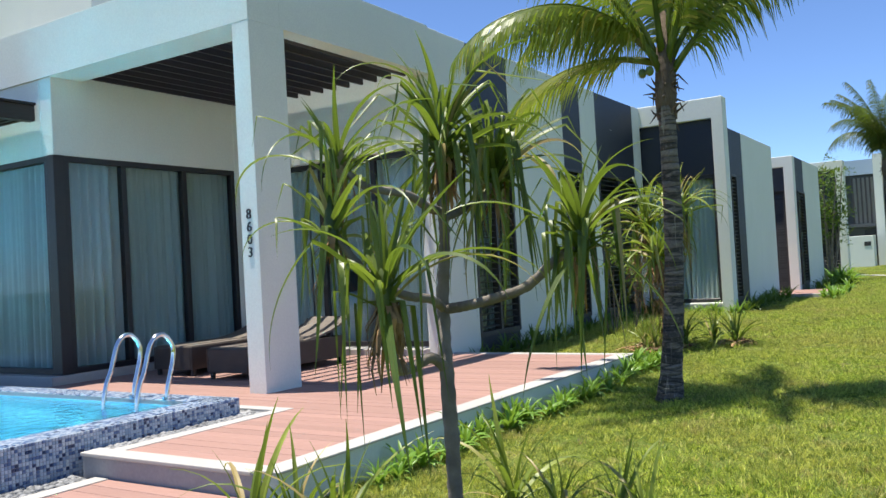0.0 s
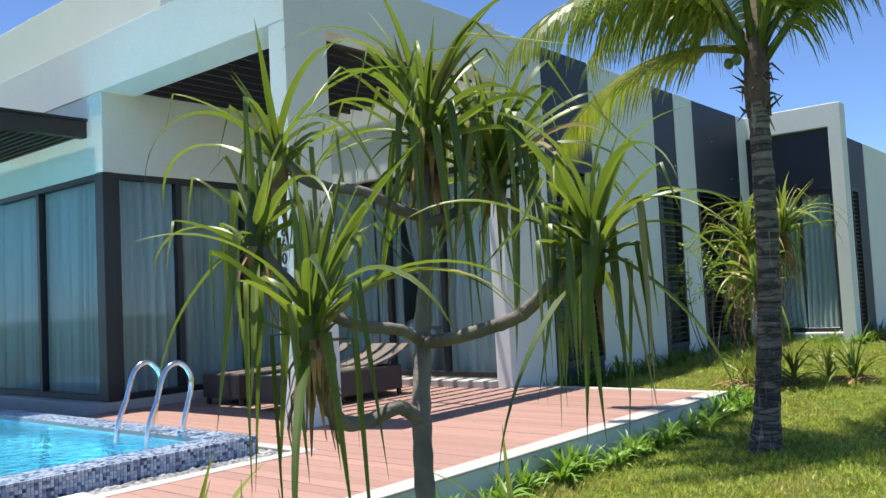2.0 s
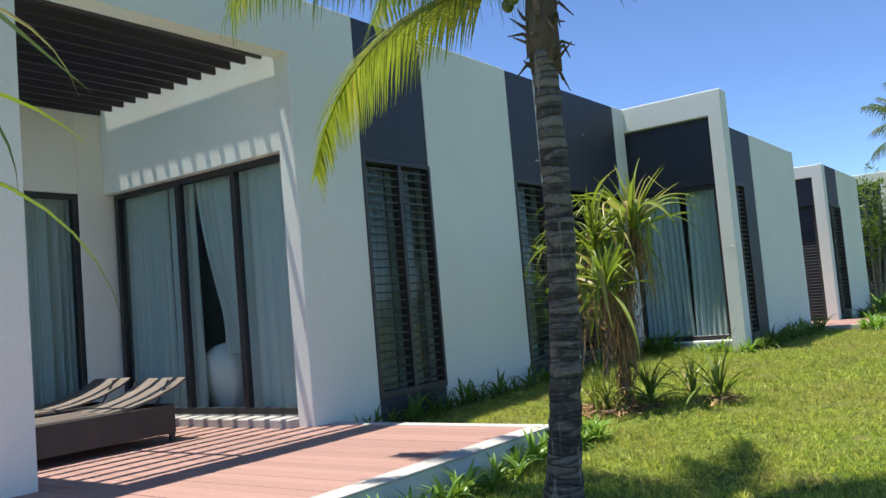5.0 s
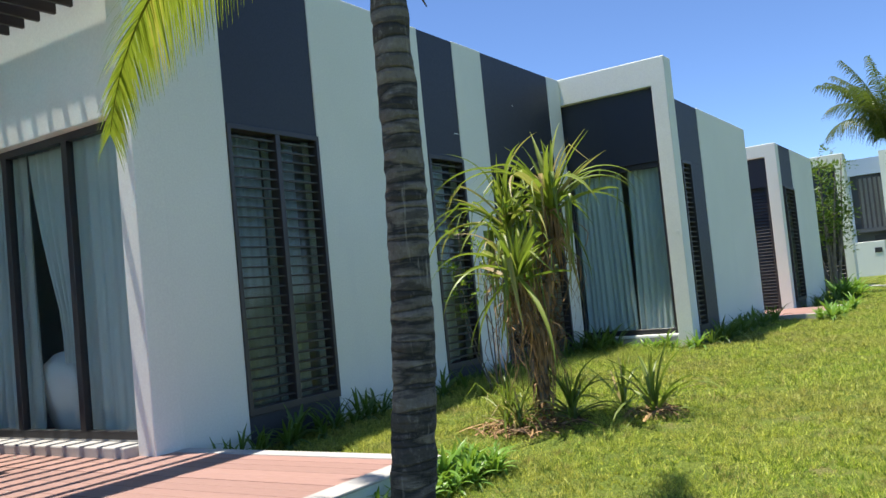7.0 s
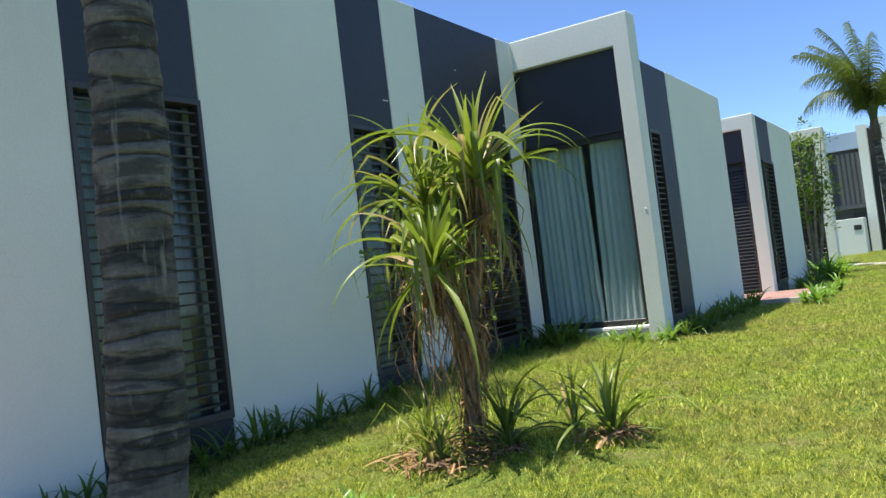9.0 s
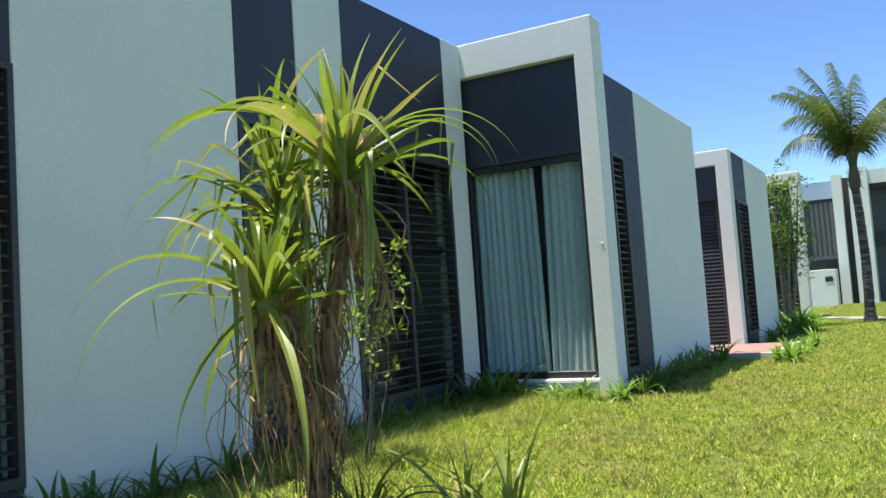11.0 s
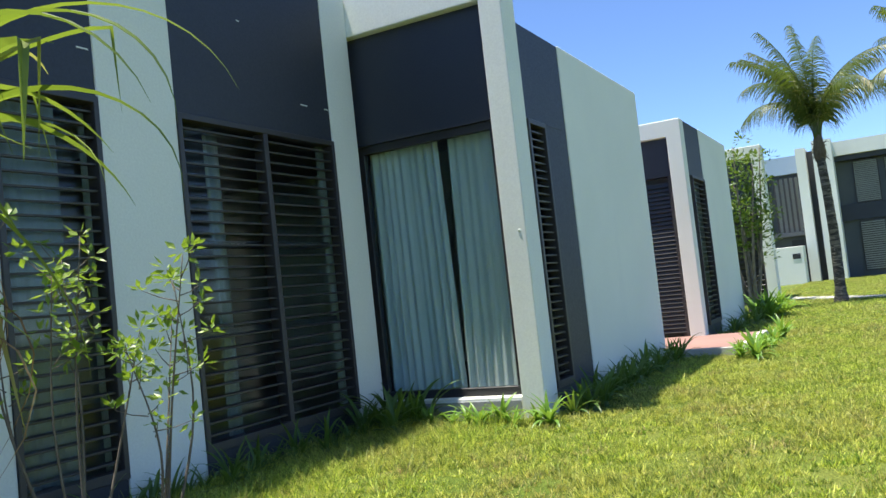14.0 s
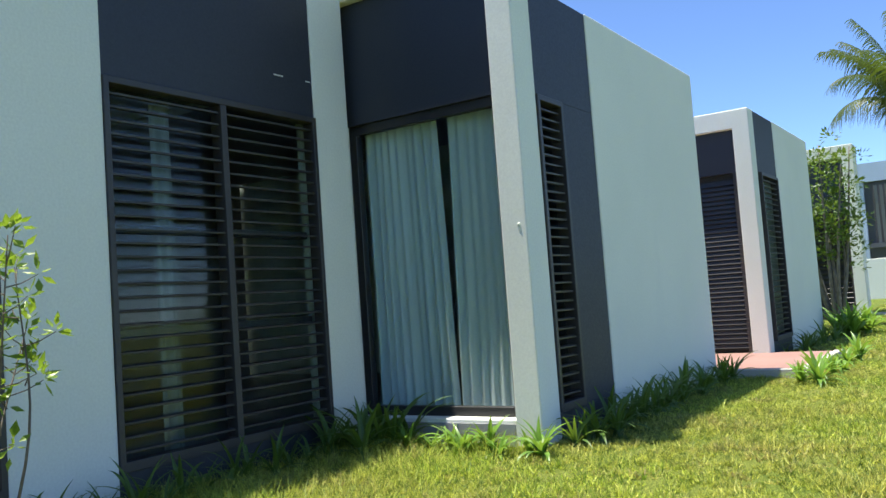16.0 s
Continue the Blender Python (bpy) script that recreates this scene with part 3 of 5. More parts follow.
part("rear_wall", B((-14.7, -14.5, 7.2, 24.0, -0.1, RIM), (-14.5, -12.0, 19.19, 19.43, -0.1, RIM), (-14.5, -12.0, 23.76, 24.0, -0.1, 4.08)), STUCCO, villa)
part("wall", B((-14.5, W1 - 0.24, 19.2, 19.44, 3.72, RIM)), STUCCO, villa)
part("room_wall", B((-12.2, -12.0, 11.2, 23.7, 0.3, 4.3), (-9.30, -9.1, 11.0, 11.15, 0.3, 4.3), (-12.0, W1 - 0.3, 14.0, 14.1, 0.3, 4.3)), ROOMWALL, villa)
part("room_floor", B((-14.4, W1 - 0.26, 10.95, 19.2, 0.25, 0.34), (-14.4, -9.32, 7.65, 10.95, 0.25, 0.34), (-12, W2 - 0.26, 19.2, 23.7, 0.25, 0.34)), GREYWALL, villa)

curtain(((-9.02, 10.97, 0), (-8.16, 10.97, 0)), 0.37, 3.05, 0.10)
curtain(((-8.12, 10.97, 0), (-7.62, 10.97, 0)), 0.37, 3.05, 0.12)
curtain(((-6.98, 10.98, 0), (-5.92, 10.98, 0)), 0.37, 3.05, 0.2, 0.025)


def swept(u, v):
    w = min(1, v / 0.8) ** 1.5
    return u * (1 - 0.6 * w) + 0.6 * w


curtain(((-7.68, 11.02, 0), (-7.0, 11.02, 0)), 1.02, 3.05, 0.12, 0.04, swept, "pale curtain swept aside behind the glass door")
curtain(((-9.25, 7.62, 0), (-9.25, 10.35, 0)), 0.38, 3.05, 0.14, 0.06, mat=CURTAIN_DIMMED)
curtain(((-14.3, 7.56, 0), (-9.32, 7.56, 0)), 0.38, 3.05, 0.14, 0.06, mat=CURTAIN_DIMMED)
BEHIND = "curtain behind a louvred shutter, slat shade put into its colour"
curtain(((-5.99, 17.24, 0), (-5.99, 17.42, 0)), 0.38, 3.05, 0.10, 0.025, label=BEHIND, mat=SLAT_SHADED)
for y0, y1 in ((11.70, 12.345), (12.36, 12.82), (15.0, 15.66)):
    curtain(((-5.87, y0, 0), (-5.87, y1, 0)), 0.38, 3.05, 0.14, 0.02, label=BEHIND, mat=SLAT_SHADED)


def draped_chair():
    """An armchair under a white cloth, behind the glass door."""
    t = thing("covered_armchair", (-7.56, 11.32, 0.34), "armchair under a loose white cloth behind the glass door", "armchair")
    bm = bmesh.new()
    prof = ((0.22, 0.0), (0.30, 0.22), (0.37, 0.48), (0.36, 0.64), (0.22, 0.76), (0.0, 0.80))
    n = 26
    rings = []
    for r, z in prof:
        ring = []
        for k in range(n):
            a = 6.283 * k / n
            w = 1 + 0.07 * math.sin(a * 7 + z * 3) * (1 - z) + 0.05 * noise.noise((math.cos(a) * 2, math.sin(a) * 2, z * 3))
            sq = 1 / max(abs(math.cos(a)), abs(math.sin(a))) ** 0.6
            ring.append(bm.verts.new((-7.56 + r * sq * w * math.cos(a), 11.32 + r * sq * w * math.sin(a) * 0.8, 0.34 + z + 0.04 * noise.noise((a, z, 4)))))
        rings.append(ring)
    for a, b in zip(rings, rings[1:]):
        for k in range(n):
            bm.faces.new((a[k], a[(k + 1) % n], b[(k + 1) % n], b[k]))
    part("cloth", bm, LINEN, t, smooth=True)


draped_chair()


def digits():
    for ch, z in zip("8603", (2.085, 1.955, 1.825, 1.695)):
        cu = bpy.data.curves.new("digit", "FONT")
        cu.body, cu.size, cu.extrude, cu.align_x = ch, 0.145, 0.006, "CENTER"
        tmp = new("digit_curve", cu)
        me = bpy.data.meshes.new_from_object(tmp)
        bpy.data.objects.remove(tmp)
        me.materials.clear()
        me.materials.append(NUMBER)
        me.transform(Matrix.Translation(Vector((-5.752, 7.332, z - 0.05)) - WLOC[villa]) @ Matrix.Rotation(radians(90), 4, "X"))
        ob = new("number_digit", me)
        ob.parent = villa
        tagged(ob, "black house-number digit " + ch)


digits()


def awning():
    t = thing("awning", (-11.7, 7.3, 3.55), "dark slatted flat awning fixed to the white wall over the glazing", "awning")
    part("front_beam", B((-14.5, -9.36, 5.72, 5.84, 3.54, 3.74), r=0.006), PERGOLA, t)
    part("side_beam", B((-9.48, -9.36, 5.84, 7.33, 3.54, 3.74), r=0.006), PERGOLA, t)
    part("top_sheet", B((-14.5, -9.33, 5.70, 7.33, 3.74, 3.77)), FRAME, t, "dark metal top with a bright edge")
    for k in range(14):
        part("slat", B((-14.5, -9.48, 5.90 + k * 0.105, 5.94 + k * 0.105, 3.57, 3.64)), PERGOLA, t)


awning()

# ---- terrace deck and pool ----
terrace = thing("terrace", (-4.2, 7.5, 0.0), "raised terrace of pinkish composite boards with pale concrete edging", "terrace", "", "structure")
part("edge_wall", B((-3.27, -3.13, 4.86, 10.98, -0.3, 0.245), r=0.008), STUCCO_WARM, terrace, "pale green-white rendered plinth")
part("coping", B((-3.29, -3.10, 4.84, 11.0, 0.245, 0.265), r=0.006), TRIM, terrace)
part("coping", B((-5.64, -3.29, 10.86, 11.0, -0.1, 0.263), r=0.006), TRIM, terrace)
part("riser", B((-4.97, -3.27, 4.82, 4.92, -0.2, 0.235), r=0.006), GREYWALL, terrace, "grey rendered step riser")
part("coping", B((-4.97, -3.29, 4.80, 4.97, 0.235, 0.263), r=0.006), TRIM, terrace)
part("coping", B((-4.83, -4.70, 4.97, 6.72, 0.2, 0.262), r=0.006), TRIM, terrace)
part("coping", B((-6.4, -4.83, 6.60, 6.72, 0.2, 0.262), r=0.006), TRIM, terrace)
part("subfloor", B((-9.04, -3.3, 6.72, 10.86, -0.1, 0.22), (-4.7, -3.3, 4.95, 6.72, -0.1, 0.22)), SOIL, terrace)
part("lower_coping", B((-4.80, -4.66, 2.2, 4.80, -0.1, 0.105), r=0.006), TRIM, terrace)
part("lower_subfloor", B((-4.66, -3.2, 2.2, 4.80, -0.2, 0.06)), SOIL, terrace)

# ---- pool ----
pool = thing("pool", (-9.6, 4.0, 0.0), "raised swimming pool of blue water faced in blue-grey glass mosaic", "pool", "", "structure")
PX, PY, PT = -5.09, 6.47, 0.39
part("shell", B((PX - 0.30, PX - 0.012, 1.2, PY - 0.012, -0.6, PT - 0.012), (-14.0, PX - 0.30, PY - 0.30, PY - 0.012, -0.6, PT - 0.012)), GREYWALL, pool)
part("basin_floor", B((-14.0, PX - 0.30, 1.2, PY - 0.30, -1.25, -1.1)), POOLTILE, pool)
part("basin_side", B((PX - 0.31, PX - 0.30, 1.2, PY - 0.30, -1.1, PT - 0.05), (-14.0, PX - 0.31, PY - 0.31, PY - 0.30, -1.1, PT - 0.05), (-14.0, PX - 0.30, 1.1, 1.2, -1.1, PT)), POOLTILE, pool)
water = part("water", B((-14.0, PX - 0.311, 1.2, PY - 0.311, PT - 0.10, PT - 0.06)), WATER, pool, "rippled blue pool water")
water.visible_shadow = False
part("pool_step", B((-8.6, -5.6, 5.75, 6.16, -1.1, 0.05)), POOLTILE, pool)


def mosaic_sheet(origin, u, v, nu, nv, size=0.0225, pitch=0.025, n=None):
    """Little square tiles, each with bevelled edge, on a plane."""
    o, u, v = Vector(origin), Vector(u), Vector(v)
    w = n if n is not None else u.cross(v)
    verts, faces = [], []
    for i in range(nu):
        for j in range(nv):
            c = o + u * (pitch * (i + 0.5)) + v * (pitch * (j + 0.5))
            k = len(verts)
            h = size / 2
            for lift, s in ((0.0, h), (0.006, h * 0.86)):
                for a, b in ((-1, -1), (1, -1), (1, 1), (-1, 1)):
                    verts.append(c + u * (a * s) + v * (b * s) + w * lift)
            faces.append((k + 4, k + 5, k + 6, k + 7))
            for q in range(4):
                faces.append((k + q, k + (q + 1) % 4, k + 4 + (q + 1) % 4, k + 4 + q))
    return verts, faces


def mosaic():
    V, F = [], []
    X, Y, Z = Vector((1, 0, 0)), Vector((0, 1, 0)), Vector((0, 0, 1))
    for args in (((PX - 0.012, 1.2, -0.07), Y, Z, 210, 18), ((PX - 0.30, 1.2, PT - 0.012), X, Y, 11, 210), ((-9.4, PY - 0.30, PT - 0.012), X, Y, 172, 11), ((PX - 0.012, PY - 0.012, -0.07), -X, Z, 68, 18)):
        v, f = mosaic_sheet(*args)
        k = len(V)
        V += v
        F += [tuple(q + k for q in g) for g in f]
    me = bpy.data.meshes.new("mosaic_tiles")
    me.from_pydata([tuple(Vector(v) - WLOC[pool]) for v in V], [], F)
    me.materials.append(MOSAIC)
    ob = new("mosaic_tiles", me)
    ob.parent = pool
    tagged(ob, "small blue, grey and white glass mosaic tiles", kind="stuff")


mosaic()


def pebbles():
    bm0 = bmesh.new()
    bmesh.ops.create_icosphere(bm0, subdivisions=1, radius=1)
    base = [v.co.copy() for v in bm0.verts]
    tri = [[v.index for v in f.verts] for f in bm0.faces]
    bm0.free()
    V, F = [], []
    r = random.Random(3)

    def drop(x, y, z):
        k = len(V)
        a, s = r.uniform(0, 6.28), r.uniform(0.018, 0.034)
        sx, sy, sz = s * r.uniform(1, 1.5), s, s * r.uniform(0.5, 0.7)
        for p in base:
            q = Vector((p.x * sx, p.y * sy, p.z * sz))
            V.append((x + q.x * math.cos(a) - q.y * math.sin(a), y + q.x * math.sin(a) + q.y * math.cos(a), z + q.z))
        F.extend([tuple(i + k for i in t) for t in tri])
    for _ in range(1150):
        drop(r.uniform(-5.06, -4.85), r.uniform(4.93, 6.58), 0.215 + r.uniform(0, 0.02))
    for _ in range(500):
        drop(r.uniform(-6.3, -5.06), r.uniform(6.49, 6.59), 0.215 + r.uniform(0, 0.02))
    for _ in range(900):
        drop(r.uniform(-5.06, -4.82), r.uniform(2.4, 4.78), 0.07 + r.uniform(0, 0.02))
    me = bpy.data.meshes.new("pebbles")
    me.from_pydata(V, [], F)
    me.materials.append(PEBBLE)
    me.shade_smooth()
    tagged(new("pebbles", me), "smooth grey pebbles in a strip beside the pool wall", "pebbles", "", "stuff")


pebbles()
part("pebble_bed", B((-5.09, -4.83, 4.92, 6.60, 0.1, 0.21), (-6.4, -5.09, 6.47, 6.60, 0.1, 0.21), (-5.09, -4.8, 2.2, 4.82, -0.1, 0.065)), SOIL, terrace)


def ladder():
    t = thing("pool_ladder", (-6.2, 6.3, PT), "polished stainless steel pool ladder with two hooped rails", "pool ladder")
    for x in (-6.20, -5.74):
        pts = [(x, 6.20, PT), (x, 6.22, PT + 0.12), (x, 6.29, PT + 0.36), (x, 6.28, PT + 0.49), (x, 6.18, PT + 0.58), (x, 6.06, PT + 0.52), (x, 5.98, PT + 0.30), (x, 5.88, PT - 0.02), (x, 5.86, -0.5)]
        bm = bmesh.new()
        tube(bm, smooth_line(pts, 7), 0.0215, 12)
        part("rail", bm, CHROME, t, "polished steel rail", True)
        bm = bmesh.new()
        tube(bm, [(x, 6.20, PT), (x, 6.20, PT + 0.02)], 0.045, 14)
        part("flange", bm, CHROME, t)
    for z in (0.15, -0.1, -0.35):
        part("tread", B((-6.20, -5.74, 5.81, 5.88, z, z + 0.03), r=0.008), CHROME, t)


ladder()


def lounger():
    """Lying along x with its head at +x; base at the origin."""
    t = thing("sun_lounger", (0, 0, 0), "dark wicker sun lounger with raised woven backrest on the deck", "lounger", "loungers on the terrace")
    bm = B((-1.70, 0.0, 0.0, 0.03, 0.08, 0.36), (-1.70, 0.0, 0.67, 0.70, 0.08, 0.36), (-1.70, -1.67, 0.03, 0.67, 0.08, 0.36), (-0.03, 0.0, 0.03, 0.67, 0.08, 0.36), r=0.01)
    part("frame", bm, WICKER, t, "woven dark wicker side panels")
    part("seat", B((-1.67, -0.72, 0.03, 0.67, 0.34, 0.375), r=0.01), SLING, t, "taut brown woven seat")
    bm = bmesh.new()
    prof = [(-0.72, 0.365), (-0.45, 0.395), (-0.2, 0.45), (0.03, 0.53), (0.16, 0.60)]
    rows = [[bm.verts.new((x, y, z + dz)) for y, dz in ((0.02, 0), (0.68, 0), (0.68, -0.025), (0.02, -0.025))] for x, z in prof]
    for a, b in zip(rows, rows[1:]):
        for k in range(4):
            bm.faces.new((a[k], a[(k + 1) % 4], b[(k + 1) % 4], b[k]))
    bm.faces.new(rows[0])
    bm.faces.new(rows[-1][::-1])
    part("backrest", bm, SLING, t, "curved woven backrest, raised")
    for y in (0.08, 0.60):
        bm = bmesh.new()
        tube(bm, [(-0.2, y, 0.30), (0.0, y, 0.59)], 0.012, 6)
        part("strut", bm, FRAME, t)
    for x in (-1.67, -0.05):
        for y in (0.02, 0.64):
            part("leg", B((x, x + 0.05, y, y + 0.04, 0.0, 0.11), r=0.004), FRAME, t)
    return t


lg = lounger()
lg.matrix_basis = pose(-6.62, 9.78, 0.26, 0, 0, 90)
copy_thing(lg, pose(-7.80, 9.95, 0.26, 0, 0, 91))

# ---- plants ----
def leaf_mesh(name, length, width, rise, end, fold, mat, n=10, keel=0.35, fold_turn=70, twist=0.0, taper=0.5):
    """A strap leaf growing along +x: rise and end are its slopes in degrees at the base and tip; it may snap at the share fold of its length."""
    x = z = 0.0
    pts = []
    for i in range(n + 1):
        u = i / n
        a = rise + (end - rise) * u ** 1.3
        if fold and u > fold:
            a = min(a, rise + (end - rise) * fold ** 1.3 - fold_turn)
        a = max(a, -92)
        pts.append((x, z, a, u))
        x += math.cos(radians(a)) * length / n
        z += math.sin(radians(a)) * length / n
    verts, faces = [], []
    for px, pz, a, u in pts:
        w = width / 2 * (0.75 + 0.25 * min(1, u * 6)) * (1 - u ** (1 / max(0.05, 1 - taper))) if u < 1 else 0.0008
        w = max(w, 0.0008)
        nx, nz = -math.sin(radians(a)), math.cos(radians(a))
        tw = twist * u
        for s in (-1, 0, 0, 1):
            k = (abs(s) * keel * w) if s else 0
            verts.append((px + nx * k, s * w * math.cos(tw), pz + nz * k + s * w * math.sin(tw)))
    for i in range(n):
        for q in (0, 2):
            k = i * 4 + q
            faces.append((k, k + 1, k + 5, k + 4))
    me = bpy.data.meshes.new(name)
    me.from_pydata(verts, [], faces)
    me.materials.append(mat)
    me.shade_smooth()
    return me


def crown_of_leaves(owner, at, leaves, count, r, size=1.0, young=0.3, hang=0.5, dry=None, wide=1.0):
    """A tuft: upright young leaves, arching ones round them, then leaves that fold and hang."""
    at = Vector(at)
    upright, arching, hanging = leaves
    bm = bmesh.new()
    tube(bm, [at + Vector((0, 0, -0.12)), at + Vector((0, 0, -0.03)), at + Vector((0, 0, 0.06)), at + Vector((0, 0, 0.16))], [0.035 * size, 0.05 * size, 0.04 * size, 0.006], 9)
    core = part("leaf_crown", bm, arching[0].materials[0], owner, "tuft of long green strap leaves", True)
    for k in range(count):
        u = k / count
        kind = upright if u < young else (hanging if r.random() < hang * min(1, 0.5 + u) else arching)
        ob = new("leaf", r.choice(kind))
        ob.parent = core
        s = size * r.uniform(0.78, 1.14)
        sway = 8 if kind is hanging else 24
        ob.matrix_basis = Matrix.Translation(at - WLOC[owner] + Vector((0, 0, 0.07 - 0.15 * u))) @ Matrix.Rotation(radians(k * 137.5 + r.uniform(-14, 14)), 4, "Z") @ Matrix.Rotation(radians(r.uniform(-sway, sway)), 4, "X") @ Matrix.Rotation(radians(r.uniform(-sway, sway) * 0.8), 4, "Y") @ Matrix.Translation((0.015, 0, 0)) @ Matrix.Diagonal((s, s * wide * r.uniform(0.85, 1.1), s, 1))
    if dry:
        V, F = [], []
        for k in range(dry):
            a = r.uniform(0, 6.283)
            L, w = r.uniform(0.14, 0.36) * size, r.uniform(0.008, 0.020)
            px = at + Vector((math.cos(a) * 0.045, math.sin(a) * 0.045, -0.02 - r.uniform(0, 0.10)))
            d = Vector((math.cos(a), math.sin(a), 0))
            sd = Vector((-d.y, d.x, 0)) * w
            i0 = len(V)
            for j in range(4):
                q = px + d * (0.05 * j / 3 + 0.02 * math.sin(j * 2 + a)) + Vector((0, 0, -L * j / 3))
                V += [q - sd * (1 - j / 3.4), q + sd * (1 - j / 3.4)]
            for j in range(3):
                F.append((i0 + 2 * j, i0 + 2 * j + 1, i0 + 2 * j + 3, i0 + 2 * j + 2))
        me = bpy.data.meshes.new("dry_leaves")
        me.from_pydata([tuple(v - WLOC[owner]) for v in V], [], F)
        me.materials.append(HUSK)
        ob = new("dry_leaves", me)
        ob.parent = owner
        tagged(ob, "withered brown leaves below the tuft", kind="stuff")
    return core


def bark_tube(pts, radii, n=7, sides=12, rings=True):
    """A limb with faint leaf-scar rings."""
    line = smooth_line(pts, n)
    m = len(line)
    rr = []
    for i in range(m):
        u = i / (m - 1) * (len(radii) - 1)
        k = min(int(u), len(radii) - 2)
        rad = radii[k] + (radii[k + 1] - radii[k]) * (u - k)
        rr.append(rad * (1 + (0.06 if i % 2 else -0.04) * (1 if rings else 0)))
    bm = bmesh.new()
    tube(bm, line, rr, sides)
    for v in bm.verts:
        v.co += Vector((noise.noise(v.co * 22), noise.noise(v.co * 22 + Vector((9, 0, 0))), 0)) * 0.006
    return bm


def strap_leaves(mat):
    """Leaf shapes of a screw-pine: upright, arching and folded hanging ones."""
    def kind(rows):
        return [leaf_mesh("pandanus_leaf", L, w, a, e, f, mat, 14, 0.55, twist=t, fold_turn=ft) for L, w, a, e, f, t, ft in rows]
    return (kind(((0.44, 0.040, 84, 70, 0, 0.1, 0), (0.58, 0.043, 76, 32, 0, -0.3, 0), (0.62, 0.044, 68, 40, 0, 0.2, 0), (0.62, 0.043, 70, 30, 0.62, 0.3, 100), (0.74, 0.045, 72, -8, 0, -0.3, 0), (0.66, 0.044, 58, 10, 0.7, 0.4, 80))),
            kind(((0.86, 0.045, 70, -75, 0, -0.4, 0), (0.92, 0.045, 60, -82, 0, 0.5, 0), (0.95, 0.044, 46, -55, 0, -0.5, 0), (0.84, 0.046, 62, 5, 0.62, 0.5, 90), (0.95, 0.045, 40, -80, 0, 0.6, 0), (0.80, 0.045, 54, -10, 0.5, -0.6, 80), (0.88, 0.042, 34, -84, 0, 0.4, 0), (0.92, 0.044, 64, -30, 0.45, 0.5, 60), (0.78, 0.043, 30, -20, 0.66, -0.7, 110), (0.70, 0.044, 48, 20, 0.55, 0.8, 125))),
            kind(((0.96, 0.046, 58, -86, 0.26, 0.6, 120), (0.90, 0.047, 48, -86, 0.20, -0.6, 118), (1.00, 0.045, 38, -88, 0.22, 0.7, 105), (0.86, 0.044, 20, -88, 0.16, -0.7, 95), (0.94, 0.044, 8, -90, 0.12, 0.5, 88), (0.88, 0.040, -35, -90, 0, 0.8, 0), (0.80, 0.047, 66, -60, 0.36, -0.4, 120))))


PLEAF = strap_leaves(PAND)
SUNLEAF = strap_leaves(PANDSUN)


def near_pandanus():
    r = random.Random(21)
    bx, by = -1.84, 4.77
    o = Vector((bx, by, 0))
    t = thing("pandanus_tree", (bx, by, 0.0), "branching screw-pine with grey ringed limbs and drooping strap leaves", "tree")

    def at(x, y, z):
        return o + Vector((x, y, z))
    part("trunk", bark_tube([at(0.06, -0.06, -0.08), at(0.07, -0.08, 0.35), at(0.06, -0.08, 0.85), at(-0.02, 0.04, 1.23), at(0, 0.06, 1.55), at(-0.01, 0.07, 1.76), at(-0.01, 0.10, 2.03)], [0.050, 0.038, 0.036, 0.034, 0.028, 0.027, 0.025], 9), PANDBARK, t, "grey ringed trunk", True)
    limbs = (
        ([at(-0.01, 0.03, 1.21), at(0.12, 0.04, 1.225), at(0.30, 0.03, 1.26), at(0.48, 0.01, 1.31), at(0.62, 0.02, 1.42), at(0.73, 0.08, 1.50)], 0.025),
        ([at(-0.01, 0.03, 1.21), at(0.03, -0.14, 1.27), at(0.05, -0.41, 1.31), at(-0.04, -0.56, 1.42), at(-0.14, -0.65, 1.60)], 0.021),
        ([at(0.05, -0.08, 0.93), at(0.02, -0.16, 0.985), at(-0.03, -0.25, 0.95), at(0.03, -0.45, 0.97), at(0.12, -0.62, 1.10), at(0.15, -0.67, 1.33)], 0.026),
        ([at(0, 0.07, 1.68), at(0.05, 0.17, 1.72), at(0.10, 0.30, 1.78), at(0.13, 0.38, 1.88)], 0.021),
        ([at(0, 0.06, 1.71), at(0.01, -0.10, 1.73), at(0.02, -0.29, 1.785), at(-0.13, -0.41, 1.83), at(-0.22, -0.46, 1.92)], 0.021),
        ([at(0.06, -0.07, 0.24), at(-0.01, -0.15, 0.18), at(-0.05, -0.24, 0.15)], 0.036))
    for pts, rad in limbs:
        part("limb", bark_tube(pts, [rad * 1.1, rad, rad * 0.85], 7, 10), PANDBARK, t, "", True)
    crown_of_leaves(t, at(-0.01, 0.10, 2.04), PLEAF, 70, r, wide=0.98, size=0.92, young=0.32, hang=0.46, dry=26)
    crown_of_leaves(t, at(0.13, 0.39, 1.90), PLEAF, 68, r, wide=0.98, size=0.92, young=0.30, hang=0.65, dry=12)
    crown_of_leaves(t, at(0.74, 0.09, 1.52), PLEAF, 50, r, wide=1.05, size=0.84, young=0.3, hang=0.85, dry=8)
    crown_of_leaves(t, at(-0.15, -0.66, 1.62), PLEAF, 20, r, 0.76, young=0.26, hang=0.6, dry=10)
    crown_of_leaves(t, at(0.15, -0.68, 1.32), PLEAF, 36, r, wide=0.92, size=0.92, young=0.3, hang=0.7, dry=40)
    crown_of_leaves(t, at(-0.24, -0.47, 1.93), PLEAF, 26, r, 0.8, young=0.26, hang=0.55, dry=10)


near_pandanus()


